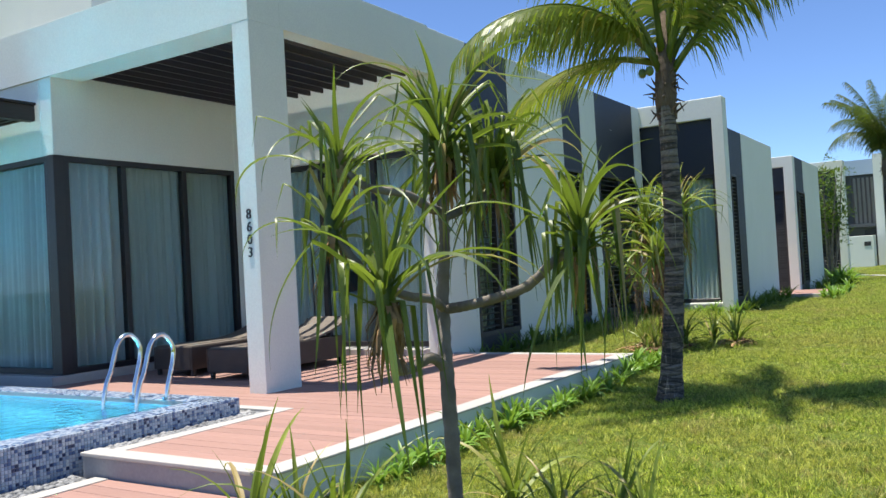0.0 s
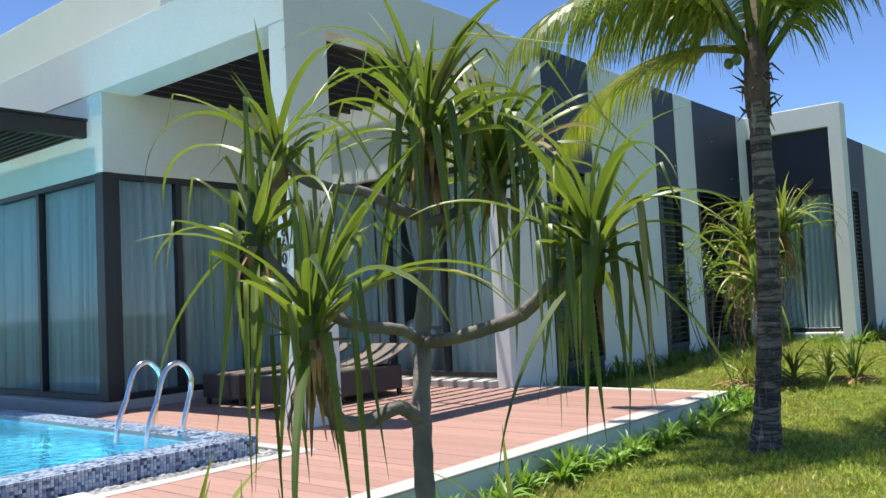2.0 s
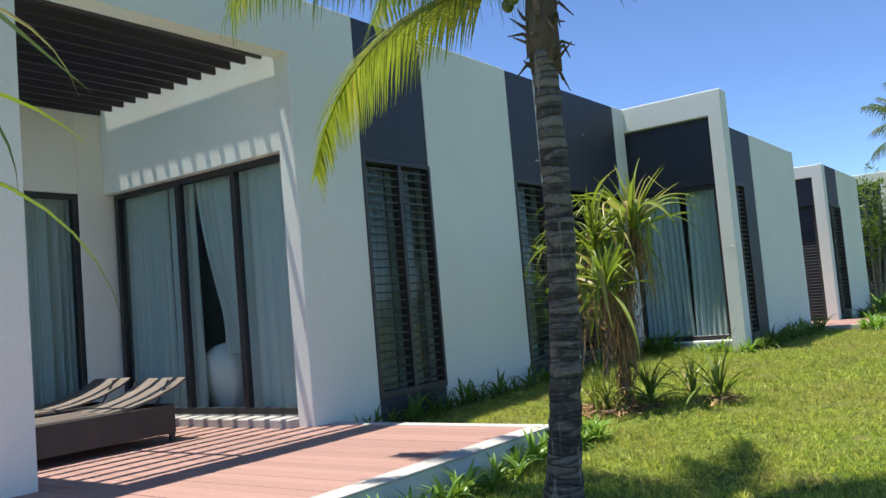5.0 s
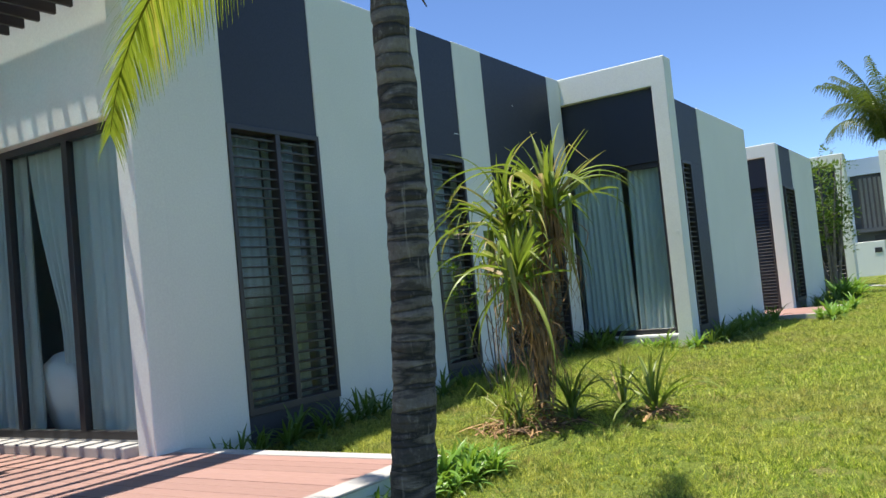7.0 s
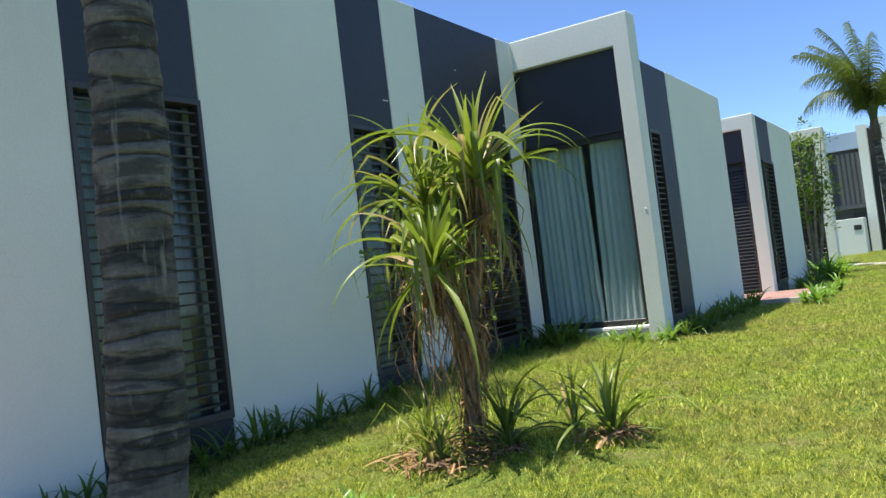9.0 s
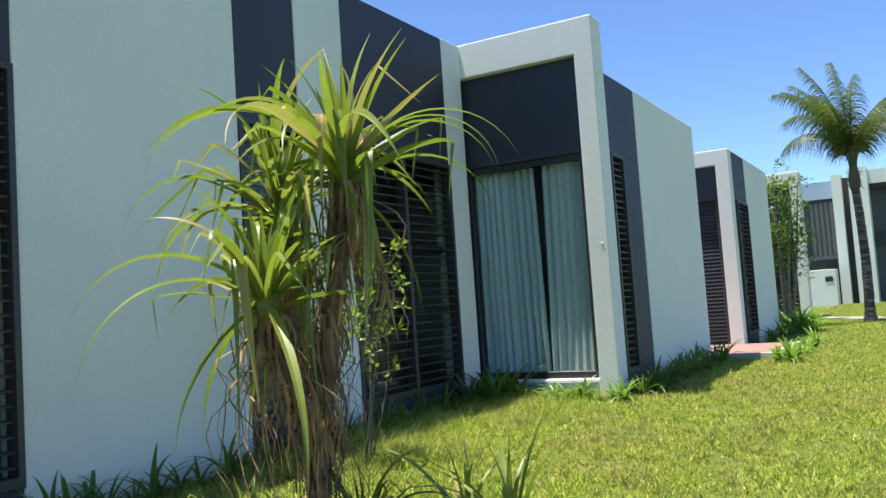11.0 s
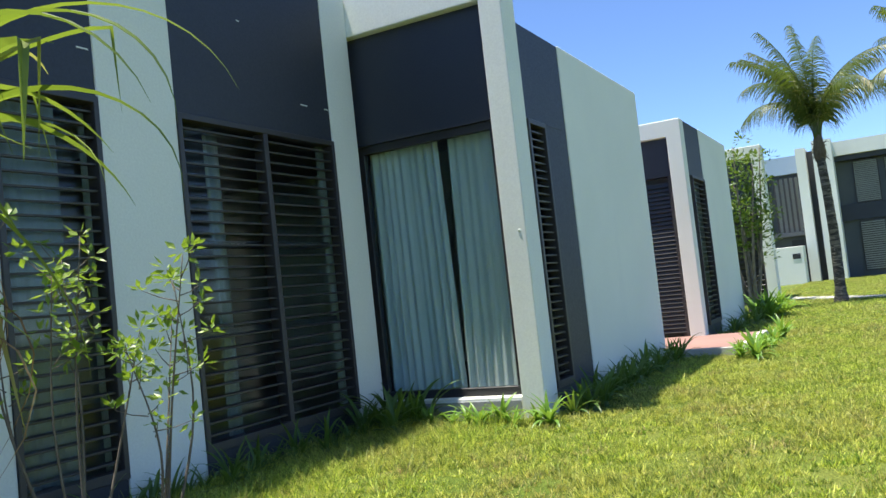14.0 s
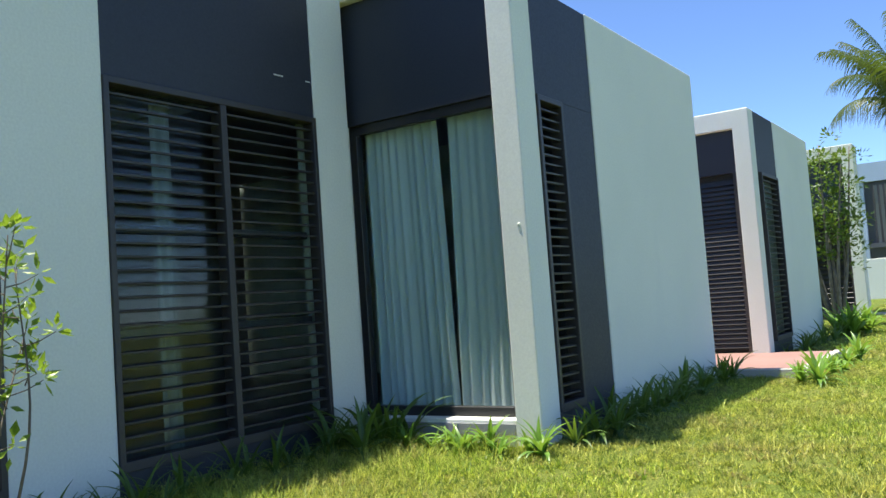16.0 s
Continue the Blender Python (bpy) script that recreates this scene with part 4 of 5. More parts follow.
def strips(owner, V, F, label, name="dry_leaves"):
    me = bpy.data.meshes.new(name)
    me.from_pydata([tuple(v - WLOC[owner]) for v in V], [], F)
    me.materials.append(HUSK)
    ob = new(name, me)
    ob.parent = owner
    tagged(ob, label, kind="stuff")


def skirt(owner, at, count, top, bottom, radius, r, length=(0.35, 0.85), band=0.3):
    """Dead leaves that hang and curl round a stem."""
    V, F = [], []
    for _ in range(count):
        a = r.uniform(0, 6.283)
        z0 = r.uniform(top - band, top)
        L = r.uniform(*length)
        w = r.uniform(0.003, 0.010)
        rad = radius * r.uniform(0.15, 1.0)
        d = Vector((math.cos(a), math.sin(a), 0))
        sd = Vector((-d.y, d.x, 0)) * w
        f1, f2, p1, p2 = r.uniform(4, 9), r.uniform(3, 7), r.uniform(0, 6), r.uniform(0, 6)
        wander = r.uniform(0.02, 0.10)
        i0 = len(V)
        for j in range(10):
            u = j / 9
            turn = 0.8 * math.sin(u * f2 + p1)
            q = Vector(at) + d * (0.04 + rad * min(1, 2.0 * u) + wander * math.sin(u * f1 + p2)) + sd.normalized() * (wander * 1.4 * math.sin(u * f2 + p1)) + Vector((0, 0, max(bottom, z0 + 0.06 * math.sin(u * 3.1) - L * u ** 1.3)))
            k = (sd * math.cos(turn) + d * w * math.sin(turn)) * (1 - 0.8 * u)
            V += [q - k, q + k]
        for j in range(9):
            F.append((i0 + 2 * j, i0 + 2 * j + 1, i0 + 2 * j + 3, i0 + 2 * j + 2))
    strips(owner, V, F, "skirt of withered brown hanging leaves")


def shag(owner, line, count, radius, r):
    """Short torn leaf bases that clothe a stem."""
    V, F = [], []
    for _ in range(count):
        u = r.random() * (len(line) - 1)
        i = min(int(u), len(line) - 2)
        c = line[i].lerp(line[i + 1], u - i)
        a = r.uniform(0, 6.283)
        d = Vector((math.cos(a), math.sin(a), 0))
        sd = Vector((-d.y, d.x, 0))
        L, w, out = r.uniform(0.07, 0.24), r.uniform(0.008, 0.022), r.uniform(0.02, 0.09)
        curl = r.uniform(-0.05, 0.07)
        i0 = len(V)
        for j in range(5):
            v = j / 4
            q = c + d * (radius * 0.7 + out * math.sin(v * 2.2)) + sd * curl * v * v + Vector((0, 0, 0.04 * math.sin(v * 3) - L * v * v))
            V += [q - sd * w * (1 - 0.75 * v), q + sd * w * (1 - 0.75 * v)]
        for j in range(4):
            F.append((i0 + 2 * j, i0 + 2 * j + 1, i0 + 2 * j + 3, i0 + 2 * j + 2))
    strips(owner, V, F, "shaggy brown leaf bases on the stem")


def litter(owner, x, y, count, reach, r):
    """Fallen dry leaves lying round the foot."""
    V, F = [], []
    for _ in range(count):
        a, b = r.uniform(0, 6.283), r.uniform(0, 6.283)
        rad = reach * math.sqrt(r.random())
        c = Vector((x + math.cos(a) * rad, y + math.sin(a) * rad, 0))
        c.z = ground_z(c.x, c.y) + 0.03
        d = Vector((math.cos(b), math.sin(b), 0))
        sd = Vector((-d.y, d.x, 0)) * r.uniform(0.004, 0.011)
        L, lift = r.uniform(0.12, 0.4), r.uniform(0.01, 0.07)
        i0 = len(V)
        for j in range(5):
            v = j / 4
            q = c + d * (L * (v - 0.5)) + sd * (3 * math.sin(v * 3 + a)) + Vector((0, 0, lift * math.sin(v * 3.1)))
            V += [q - sd * (1 - 0.7 * v), q + sd * (1 - 0.7 * v) + Vector((0, 0, 0.006))]
        for j in range(4):
            F.append((i0 + 2 * j, i0 + 2 * j + 1, i0 + 2 * j + 3, i0 + 2 * j + 2))
    strips(owner, V, F, "fallen straw-coloured leaves on the ground", "leaf_litter")


def second_pandanus():
    r = random.Random(5)
    bx, by, bz = -3.33, 12.98, 0.09
    t = thing("pandanus_clump", (bx, by, bz), "bushy screw-pine clump with a skirt of dead brown leaves", "tree")
    tall, front, rear = Vector((-3.07, 13.0, 2.0)), Vector((-3.27, 12.60, 1.42)), Vector((-3.60, 13.12, 1.86))
    main = [Vector((bx, by, bz - 0.05)), Vector((bx + 0.02, by, 0.6)), Vector((bx + 0.12, by, 1.2)), tall]
    lines = [main, [main[1].lerp(main[2], 0.3), Vector((bx + 0.10, by - 0.22, 0.98)), front], [main[1].lerp(main[2], 0.6), Vector((bx - 0.12, by + 0.08, 1.3)), rear]]
    for k, pts in enumerate(lines):
        part("stem", bark_tube(pts, [0.058, 0.05, 0.042] if k == 0 else [0.036, 0.028, 0.024], 6, 10), PANDBARK, t, "", True)
        shag(t, smooth_line(pts, 5), 330 if k == 0 else 80, 0.055 if k == 0 else 0.032, r)
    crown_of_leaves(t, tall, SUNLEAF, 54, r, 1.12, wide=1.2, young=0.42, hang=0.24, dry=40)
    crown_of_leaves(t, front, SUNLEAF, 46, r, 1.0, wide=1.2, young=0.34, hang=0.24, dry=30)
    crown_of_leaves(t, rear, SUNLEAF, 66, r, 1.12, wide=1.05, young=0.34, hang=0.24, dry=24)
    skirt(t, tall, 40, -0.02, -1.3, 0.17, r, (0.4, 1.0))
    skirt(t, front, 40, -0.02, -1.2, 0.22, r, (0.4, 1.05))
    skirt(t, rear, 60, -0.02, -1.6, 0.24, r, (0.4, 1.1))
    skirt(t, (bx + 0.06, by - 0.02, 0), 40, 1.3, 0.13, 0.15, r)
    litter(t, bx - 0.05, by - 0.2, 170, 0.5, r)
    litter(t, -2.46, 13.28, 60, 0.22, r)
    for az, L, e in ((40, 1.12, -75), (26, 1.05, -100), (200, 1.3, -60), (222, 1.2, -80)):
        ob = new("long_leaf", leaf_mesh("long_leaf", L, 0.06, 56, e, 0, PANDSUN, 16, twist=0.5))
        ob.parent = t
        ob.matrix_basis = Matrix.Translation(tall - WLOC[t]) @ Matrix.Rotation(radians(az), 4, "Z")
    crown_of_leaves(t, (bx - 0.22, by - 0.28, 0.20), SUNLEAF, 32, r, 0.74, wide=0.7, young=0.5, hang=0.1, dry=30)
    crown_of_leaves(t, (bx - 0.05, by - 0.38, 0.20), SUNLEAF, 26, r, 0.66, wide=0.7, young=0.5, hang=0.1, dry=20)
    crown_of_leaves(t, (bx + 0.28, by - 0.02, 0.22), PLEAF, 28, r, 0.74, wide=1.0, young=0.5, hang=0.1, dry=20)


second_pandanus()


def clump(name, leaf_set, count, label, category, group, size, r, dry=0):
    """A stemless tuft at the origin, each leaf a part of its own."""
    bm = bmesh.new()
    tube(bm, [(0, 0, -0.04), (0, 0, 0.02), (0, 0, 0.07)], [0.03 * size, 0.035 * size, 0.008], 7)
    ob = new(name, mesh_of(bm, name, leaf_set[0].materials[0], (0, 0, 0), True))
    WLOC[ob] = Vector((0, 0, 0))
    tagged(ob, label, category, group)
    for k in range(count):
        lf = new("leaf", leaf_set[k % len(leaf_set)])
        lf.parent = ob
        s = size * r.uniform(0.75, 1.15)
        lf.matrix_basis = Matrix.Translation((0, 0, 0.02)) @ Matrix.Rotation(radians(k * 137.5 + r.uniform(-14, 14)), 4, "Z") @ Matrix.Rotation(radians(r.uniform(-9, 9)), 4, "X") @ Matrix.Rotation(radians(r.uniform(-10, 10)), 4, "Y") @ Matrix.Diagonal((s, s, s, 1))
    return ob


SPIKE = [leaf_mesh("spike_leaf", L, w, a, e, 0, PANDSUN, 8, 0.4, taper=0.55) for L, w, a, e in ((0.56, 0.030, 86, 55), (0.62, 0.032, 76, 5), (0.70, 0.032, 64, -55), (0.66, 0.030, 52, -80), (0.5, 0.02, 44, -60), (0.46, 0.02, 30, -70))]
LILYLEAF = [leaf_mesh("lily_leaf", L, w, a, e, 0, LILY, 7, 0.3, taper=0.62) for L, w, a, e in ((0.34, 0.050, 74, 20), (0.38, 0.056, 64, -20), (0.36, 0.058, 54, -45), (0.30, 0.052, 42, -60), (0.28, 0.048, 82, 50))]
LILYDARK = [leaf_mesh("lily_leaf", L, w, a, e, 0, TREELEAF, 7, 0.3, taper=0.62) for L, w, a, e in ((0.30, 0.03, 76, 30), (0.34, 0.034, 66, -15), (0.30, 0.036, 54, -45), (0.26, 0.034, 40, -60))]


def scatter_clumps():
    r = random.Random(11)
    spikes = [clump("spiky_plant", SPIKE, n, "spiky green strap-leaf plant growing in the lawn", "plant", "spiky plants in the lawn", 1.0, r) for n in (19, 24)]
    lilies = [clump("lily_plant", LILYLEAF, n, "low bright green lily with broad leaves along the plinth", "plant", "lilies along the terrace", 1.0, r) for n in (13, 17)]
    darks = [clump("border_plant", LILYDARK, n, "low dark green strap-leaf plant at the foot of the wall", "plant", "border plants along the walls", 1.0, r) for n in (8, 11)]
    spots = [(-2.72, 4.22, 1.32), (-2.58, 4.42, 1.05), (-2.2, 4.3, 1.2), (-2.36, 4.5, 0.95), (-1.86, 5.45, 1.25), (-1.5, 5.3, 0.85), (-1.22, 5.45, 0.85), (-1.0, 5.25, 0.9), (-2.44, 13.30, 1.3), (-2.82, 13.52, 1.1)]
    first = [True, True, True, True, True, True]

    def put(kinds, base, x, y, s):
        k = r.randrange(2)
        m = Matrix.Translation((x, y, ground_z(x, y) - 0.01)) @ Matrix.Rotation(r.uniform(0, 6.28), 4, "Z")
        if first[base + k]:
            first[base + k] = False
            kinds[k].matrix_basis = m @ Matrix.Diagonal((s, s, s, 1))
            ob = kinds[k]
        else:
            ob = copy_thing(kinds[k], m)
            ob.scale = (s, s, s)
    for x, y, s in spots:
        put(spikes, 0, x, y, s)
    y = 5.6
    while y < 11.2:
        put(lilies, 2, -2.99 + r.uniform(-0.06, 0.10), y, r.uniform(0.6, 0.95))
        y += r.uniform(0.11, 0.2)
    for _ in range(9):
        put(lilies, 2, r.uniform(-3.2, -2.8), r.uniform(10.9, 11.5), r.uniform(0.7, 1.0))
    x = -5.4
    while x < -3.6:
        put(lilies, 2, x, 18.95 + r.uniform(-0.2, 0.08), r.uniform(0.7, 1.05))
        x += r.uniform(0.12, 0.2)
    for _ in range(7):
        put(lilies, 2, r.uniform(-2.8, -2.45), r.uniform(23.2, 26.2), r.uniform(0.9, 1.4))
    for _ in range(9):
        put(darks, 4, r.uniform(-5.5, -5.0), r.uniform(18.4, 19.05), r.uniform(1.3, 1.8))
    y = 11.1
    while y < 19.0:
        put(darks, 4, -5.46 + r.uniform(-0.05, 0.18), y, r.uniform(0.75, 1.3))
        y += r.uniform(0.10, 0.2)
    y = 19.3
    while y < 23.9:
        put(darks, 4, -3.66 + r.uniform(-0.05, 0.16), y, r.uniform(0.95, 1.5))
        y += r.uniform(0.10, 0.19)
    y = 27.0
    while y < 31.2:
        put(darks, 4, -3.6 + r.uniform(-0.05, 0.2), y, r.uniform(0.9, 1.5))
        y += r.uniform(0.22, 0.4)
    for _ in range(10):
        put(lilies, 2, r.uniform(-3.6, -2.9), r.uniform(31.0, 32.5), r.uniform(1.5, 2.4))


scatter_clumps()


def frond(parent, at, az, rise, droop, length, r, leaf=0.55, pairs=64, side_droop=1.0, thick=0.030, mat=None, ahead=0.0):
    """A feather leaf: a bowed midrib with two rows of hanging leaflets."""
    at = Vector(at)
    dirv = Vector((math.cos(az), math.sin(az), 0))
    n = 14
    pts, p = [], at.copy()
    for i in range(n + 1):
        pts.append(p.copy())
        a = rise + (droop - rise) * (i / n) ** 1.15
        p = p + (dirv * math.cos(a) + Vector((0, 0, math.sin(a)))) * (length / n)
    bm = bmesh.new()
    tube(bm, pts, [thick * (1 - i / n) ** 2 + 0.011 * (1 - 0.8 * i / n) for i in range(n + 1)], 6)
    mat = mat or PALMLEAF
    rib = part("frond", bm, mat, parent, "arching feather frond", True)
    V, F = [], []
    lat = Vector((-dirv.y, dirv.x, 0))
    for k in range(pairs):
        u = 0.14 + 0.86 * k / (pairs - 1)
        i = min(int(u * n), n - 1)
        q = pts[i].lerp(pts[i + 1], u * n - i)
        d = (pts[i + 1] - pts[i]).normalized()
        up = lat.cross(d)
        L = leaf * (0.45 + 0.55 * math.sin(min(1, u * 1.15 + 0.08) * math.pi) ** 0.7) * (1.0 if u < 0.9 else 0.75)
        for s in (-1, 1):
            out = (lat * s * 0.8 + d * (0.45 + 0.5 * u + ahead) + up * 0.25).normalized()
            w = 0.017 * r.uniform(0.8, 1.2)
            fall = side_droop * r.uniform(0.7, 1.25)
            i0 = len(V)
            wd = d * w
            for j in range(5):
                v = j / 4
                c = q + out * (L * v * (1 - 0.25 * v * fall)) + Vector((0, 0, -fall * L * v * v * 0.75)) + d * r.uniform(-0.006, 0.006)
                sh = 1 - 0.93 * v ** 1.6
                V += [c - wd * sh, c + wd * sh]
            for j in range(4):
                F.append((i0 + 2 * j, i0 + 2 * j + 1, i0 + 2 * j + 3, i0 + 2 * j + 2))
    me = bpy.data.meshes.new("feather")
    me.from_pydata([tuple(v - WLOC[parent]) for v in V], [], F)
    me.materials.append(mat)
    ob = new("feather", me)
    ob.parent = rib
    tagged(ob, kind="stuff")


def coconut_palm(base, top, radius, seed, fronds, label, length=2.5, leaf=0.55, nuts=6, extra=(), low=0, mat=None):
    r = random.Random(seed)
    base, top = Vector(base), Vector(top)
    t = thing("coconut_palm", base, label, "palm tree", "coconut palms on the lawn")
    H = top.z - base.z
    line, radii = [], []
    steps = int(H / 0.028)
    for i in range(steps + 1):
        u = i / steps
        p = base.lerp(top, u) + Vector((0.05 * math.sin(u * 3.1), 0.03 * math.sin(u * 4.0), 0))
        scar = (i % 4) / 4
        flare = 0.55 * math.exp(-u * H / 0.16)
        line.append(p + Vector((0, 0, -0.1 if i == 0 else 0)))
        radii.append(radius * (1.0 - 0.22 * u + flare) * (1 - 0.055 * scar + r.uniform(-0.012, 0.012)))
    bm = bmesh.new()
    tube(bm, line, radii, 20)
    for v in bm.verts:
        k = noise.noise(v.co * 9) * 0.010 + noise.noise(v.co * 30) * 0.005
        c = base.lerp(top, (v.co.z - base.z) / H)
        v.co += (v.co - c).normalized() * k
        v.co.z += 0.018 * noise.noise(Vector((v.co.x * 11, v.co.y * 11, v.co.z * 3)))
    part("trunk", bm, PALMBARK, t, "grey-brown ringed trunk", True)
    bm = bmesh.new()
    tube(bm, [top + Vector((0, 0, -0.12)), top + Vector((0, 0, 0.1)), top + Vector((0.01, 0, 0.45)), top + Vector((0.02, 0, 0.95))], [radius * 0.86, radius * 1.1, radius * 0.85, 0.03], 16)
    for v in bm.verts:
        v.co += Vector((noise.noise(v.co * 16), noise.noise(v.co * 16 + Vector((5, 0, 0))), 0)) * 0.03
    part("crown_shaft", bm, FIBRE, t, "fibrous brown leaf bases", True)
    for k in range(26):
        a = r.uniform(0, 6.283)
        d = Vector((math.cos(a), math.sin(a), 0))
        z = r.uniform(-0.12, 0.35)
        bm = bmesh.new()
        q = top + Vector((0, 0, z)) + d * radius * 0.75
        tube(bm, [q, q + d * 0.05 + Vector((0, 0, 0.03)), q + d * r.uniform(0.06, 0.16) + Vector((0, 0, r.uniform(-0.10, 0.10)))], [0.022, 0.012, 0.003], 5)
        part("leaf_base", bm, FIBRE, t)
    for k in range(nuts):
        a = 3.4 + k * 0.9
        bm = bmesh.new()
        bmesh.ops.create_icosphere(bm, subdivisions=2, radius=0.042, matrix=Matrix.Translation(top + Vector((math.cos(a) * 0.21, math.sin(a) * 0.21, 0.36 + r.uniform(-0.06, 0.05)))) @ Matrix.Diagonal((1, 1, 1.2, 1)))
        part("coconut", bm, COCO, t, "small green coconut", True)
    for k in range(fronds):
        az = k * 2.3999 + r.uniform(-0.2, 0.2)
        u = k / fronds
        frond(t, top + Vector((math.cos(az) * 0.05, math.sin(az) * 0.05, 0.62 - 0.35 * u)), az, radians(86 - 34 * u + r.uniform(-6, 6)), radians(20 - (62 + low) * u *u ** 0.8 + r.uniform(-22, 22)), length * r.uniform(0.85, 1.1), r, leaf, mat=mat)
    for k, (az, rise, droop, L, lf) in enumerate(extra):
        frond(t, top + Vector((math.cos(az) * 0.06, math.sin(az) * 0.06, 0.45)), az, radians(rise), radians(droop), L, r, lf, 64 if k or mat else 96, 1.0 if k or mat else 0.5, 0.030, mat if k or mat else YELLOWFROND, 0.0 if k or mat else 0.35)
    return t


coconut_palm((-2.135, 9.23, -0.02), (-2.02, 9.345, 2.88), 0.105, 4, 9, "young coconut palm with a ringed trunk casting shade on the lawn", 2.7, 0.60, 2, low=-28, extra=((radians(179), 18, -78, 2.5, 0.62), (radians(206), 54, -60, 2.4, 0.66), (radians(224), 52, -62, 2.2, 0.62), (radians(30), 62, -25, 2.2, 0.55), (radians(160), 58, -48, 2.4, 0.66)))
UPFRONDS = ((205, 88, 2, 3.3), (190, 88, 18, 3.1), (225, 87, -40, 3.1), (248, 88, -20, 3.3), (280, 88, -10, 3.5), (310, 82, -60, 3.1), (340, 88, -20, 3.4), (15, 82, -60, 3.2), (40, 87, -12, 3.4), (75, 84, -40, 3.2), (120, 88, 0, 3.4), (155, 82, -60, 3.0), (170, 88, 30, 3.2), (215, 89, 40, 3.3), (260, 89, 35, 3.2))
coconut_palm((-2.1, 36.0, 0.15), (-2.15, 36.0, 4.0), 0.14, 9, 0, "coconut palm with tall upright fronds far down the lawn", 1.9, 0.7, 0, mat=FARPALM, extra=[(radians(az), rise, end, L, 0.85) for az, rise, end, L in UPFRONDS])
coconut_palm((1.35, 35.0, 0.15), (1.3, 35.0, 4.3), 0.14, 12, 0, "coconut palm with tall upright fronds far down the lawn", 2.5, 0.8, 0, mat=FARPALM, extra=[(radians(az + 20), rise - 4, end - 10, L, 0.85) for az, rise, end, L in UPFRONDS])


def leafy(owner, name, spots, mat, r, size, per, spread, label):
    """Many small pointed leaves in bunches at the tips of twigs."""
    V, F = [], []
    for c in spots:
        c = Vector(c)
        for _ in range(per):
            d = Vector((r.gauss(0, 1), r.gauss(0, 1), r.gauss(0.35, 0.7))).normalized()
            q = c + d * r.uniform(0.1, 1) * spread
            L = size * r.uniform(0.7, 1.25)
            sd = d.cross(Vector((r.gauss(0, 1), r.gauss(0, 1), 2))).normalized() * L * 0.24
            i0 = len(V)
            nrm = d.cross(sd).normalized() * L * 0.08
            V += [q, q + d * L * 0.45 + sd, q + d * L * 0.5 + nrm, q + d * L * 0.45 - sd, q + d * L]
            F += [(i0, i0 + 1, i0 + 2), (i0, i0 + 2, i0 + 3), (i0 + 1, i0 + 4, i0 + 2), (i0 + 2, i0 + 4, i0 + 3)]
    me = bpy.data.meshes.new(name)
    me.from_pydata([tuple(v - WLOC[owner]) for v in V], [], F)
    me.materials.append(mat)
    ob = new(name, me)
    ob.parent = owner
    tagged(ob, label, kind="stuff")


def shrub(at, seed, stems, height):
    r = random.Random(seed)
    b = Vector(at)
    t = thing("leggy_shrub", b, "leggy young shrub with bright green leaves before the white wall", "shrub", "shrubs by the wall")
    tips = []
    for k in range(stems):
        a = k * 2.4 + r.uniform(-0.5, 0.5)
        reach = r.uniform(0.08, 0.42)
        h = height * r.uniform(0.55, 1.0)
        p1 = b + Vector((math.cos(a) * 0.05, math.sin(a) * 0.05, 0))
        p2 = b + Vector((math.cos(a) * reach * 0.5 + r.uniform(-0.13, 0.13), math.sin(a) * reach * 0.5 + r.uniform(-0.13, 0.13), h * 0.5))
        p3 = b + Vector((math.cos(a) * reach, math.sin(a) * reach + r.uniform(-0.05, 0.05), h))
        bm = bmesh.new()
        tube(bm, smooth_line([p1 - Vector((0, 0, 0.05)), p2, p3], 6), [0.010 - 0.0006 * i for i in range(13)], 6)
        part("stem", bm, TWIGBARK, t, "", True)
        tips.append(p3)
        for _ in range(6):
            q = p2.lerp(p3, r.uniform(0.15, 0.97))
            e = q + Vector((r.uniform(-0.16, 0.16), r.uniform(-0.16, 0.16), r.uniform(0.03, 0.16)))
            bm = bmesh.new()
            tube(bm, [q, q.lerp(e, 0.5) + Vector((0, 0, -0.01)), e], [0.004, 0.003, 0.002], 5)
            part("twig", bm, TWIGBARK, t)
            tips.append(e)
    leafy(t, "foliage", tips, SHRUBLEAF, r, 0.075, 9, 0.05, "bright green pointed leaves")


shrub((-4.60, 15.12, 0.13), 17, 4, 1.7)
shrub((-4.82, 14.80, 0.13), 29, 6, 1.95)


def far_tree():
    r = random.Random(23)
    b = Vector((-4.05, 34.5, 0.15))
    t = thing("small_tree", b, "slender multi-stemmed tree with dense green leaves beside the villas", "tree")
    tips = []
    for k in range(7):
        a = k * 0.9 + r.uniform(-0.3, 0.3)
        h = r.uniform(2.6, 4.3)
        w = r.uniform(0.25, 0.75)
        pts = [b + Vector((0.06 * math.cos(a), 0.06 * math.sin(a), -0.1)), b + Vector((w * 0.5 * math.cos(a), w * 0.5 * math.sin(a), h * 0.4)), b + Vector((w * math.cos(a + 0.4), w * math.sin(a + 0.4), h))]
        bm = bmesh.new()
        tube(bm, smooth_line(pts, 7), [0.06 - 0.0035 * i for i in range(15)], 7)
        part("limb", bm, PANDBARK, t, "", True)
        for j in range(16):
            u = r.uniform(0.5, 1.0)
            q = pts[1].lerp(pts[2], (u - 0.4) / 0.6) if u > 0.4 else pts[0].lerp(pts[1], u / 0.4)
            tips.append(q + Vector((r.gauss(0, 0.3), r.gauss(0, 0.3), r.gauss(0, 0.22))))
    leafy(t, "crown", tips, TREELEAF, r, 0.13, 20, 0.22, "dense green leafage")


far_tree()

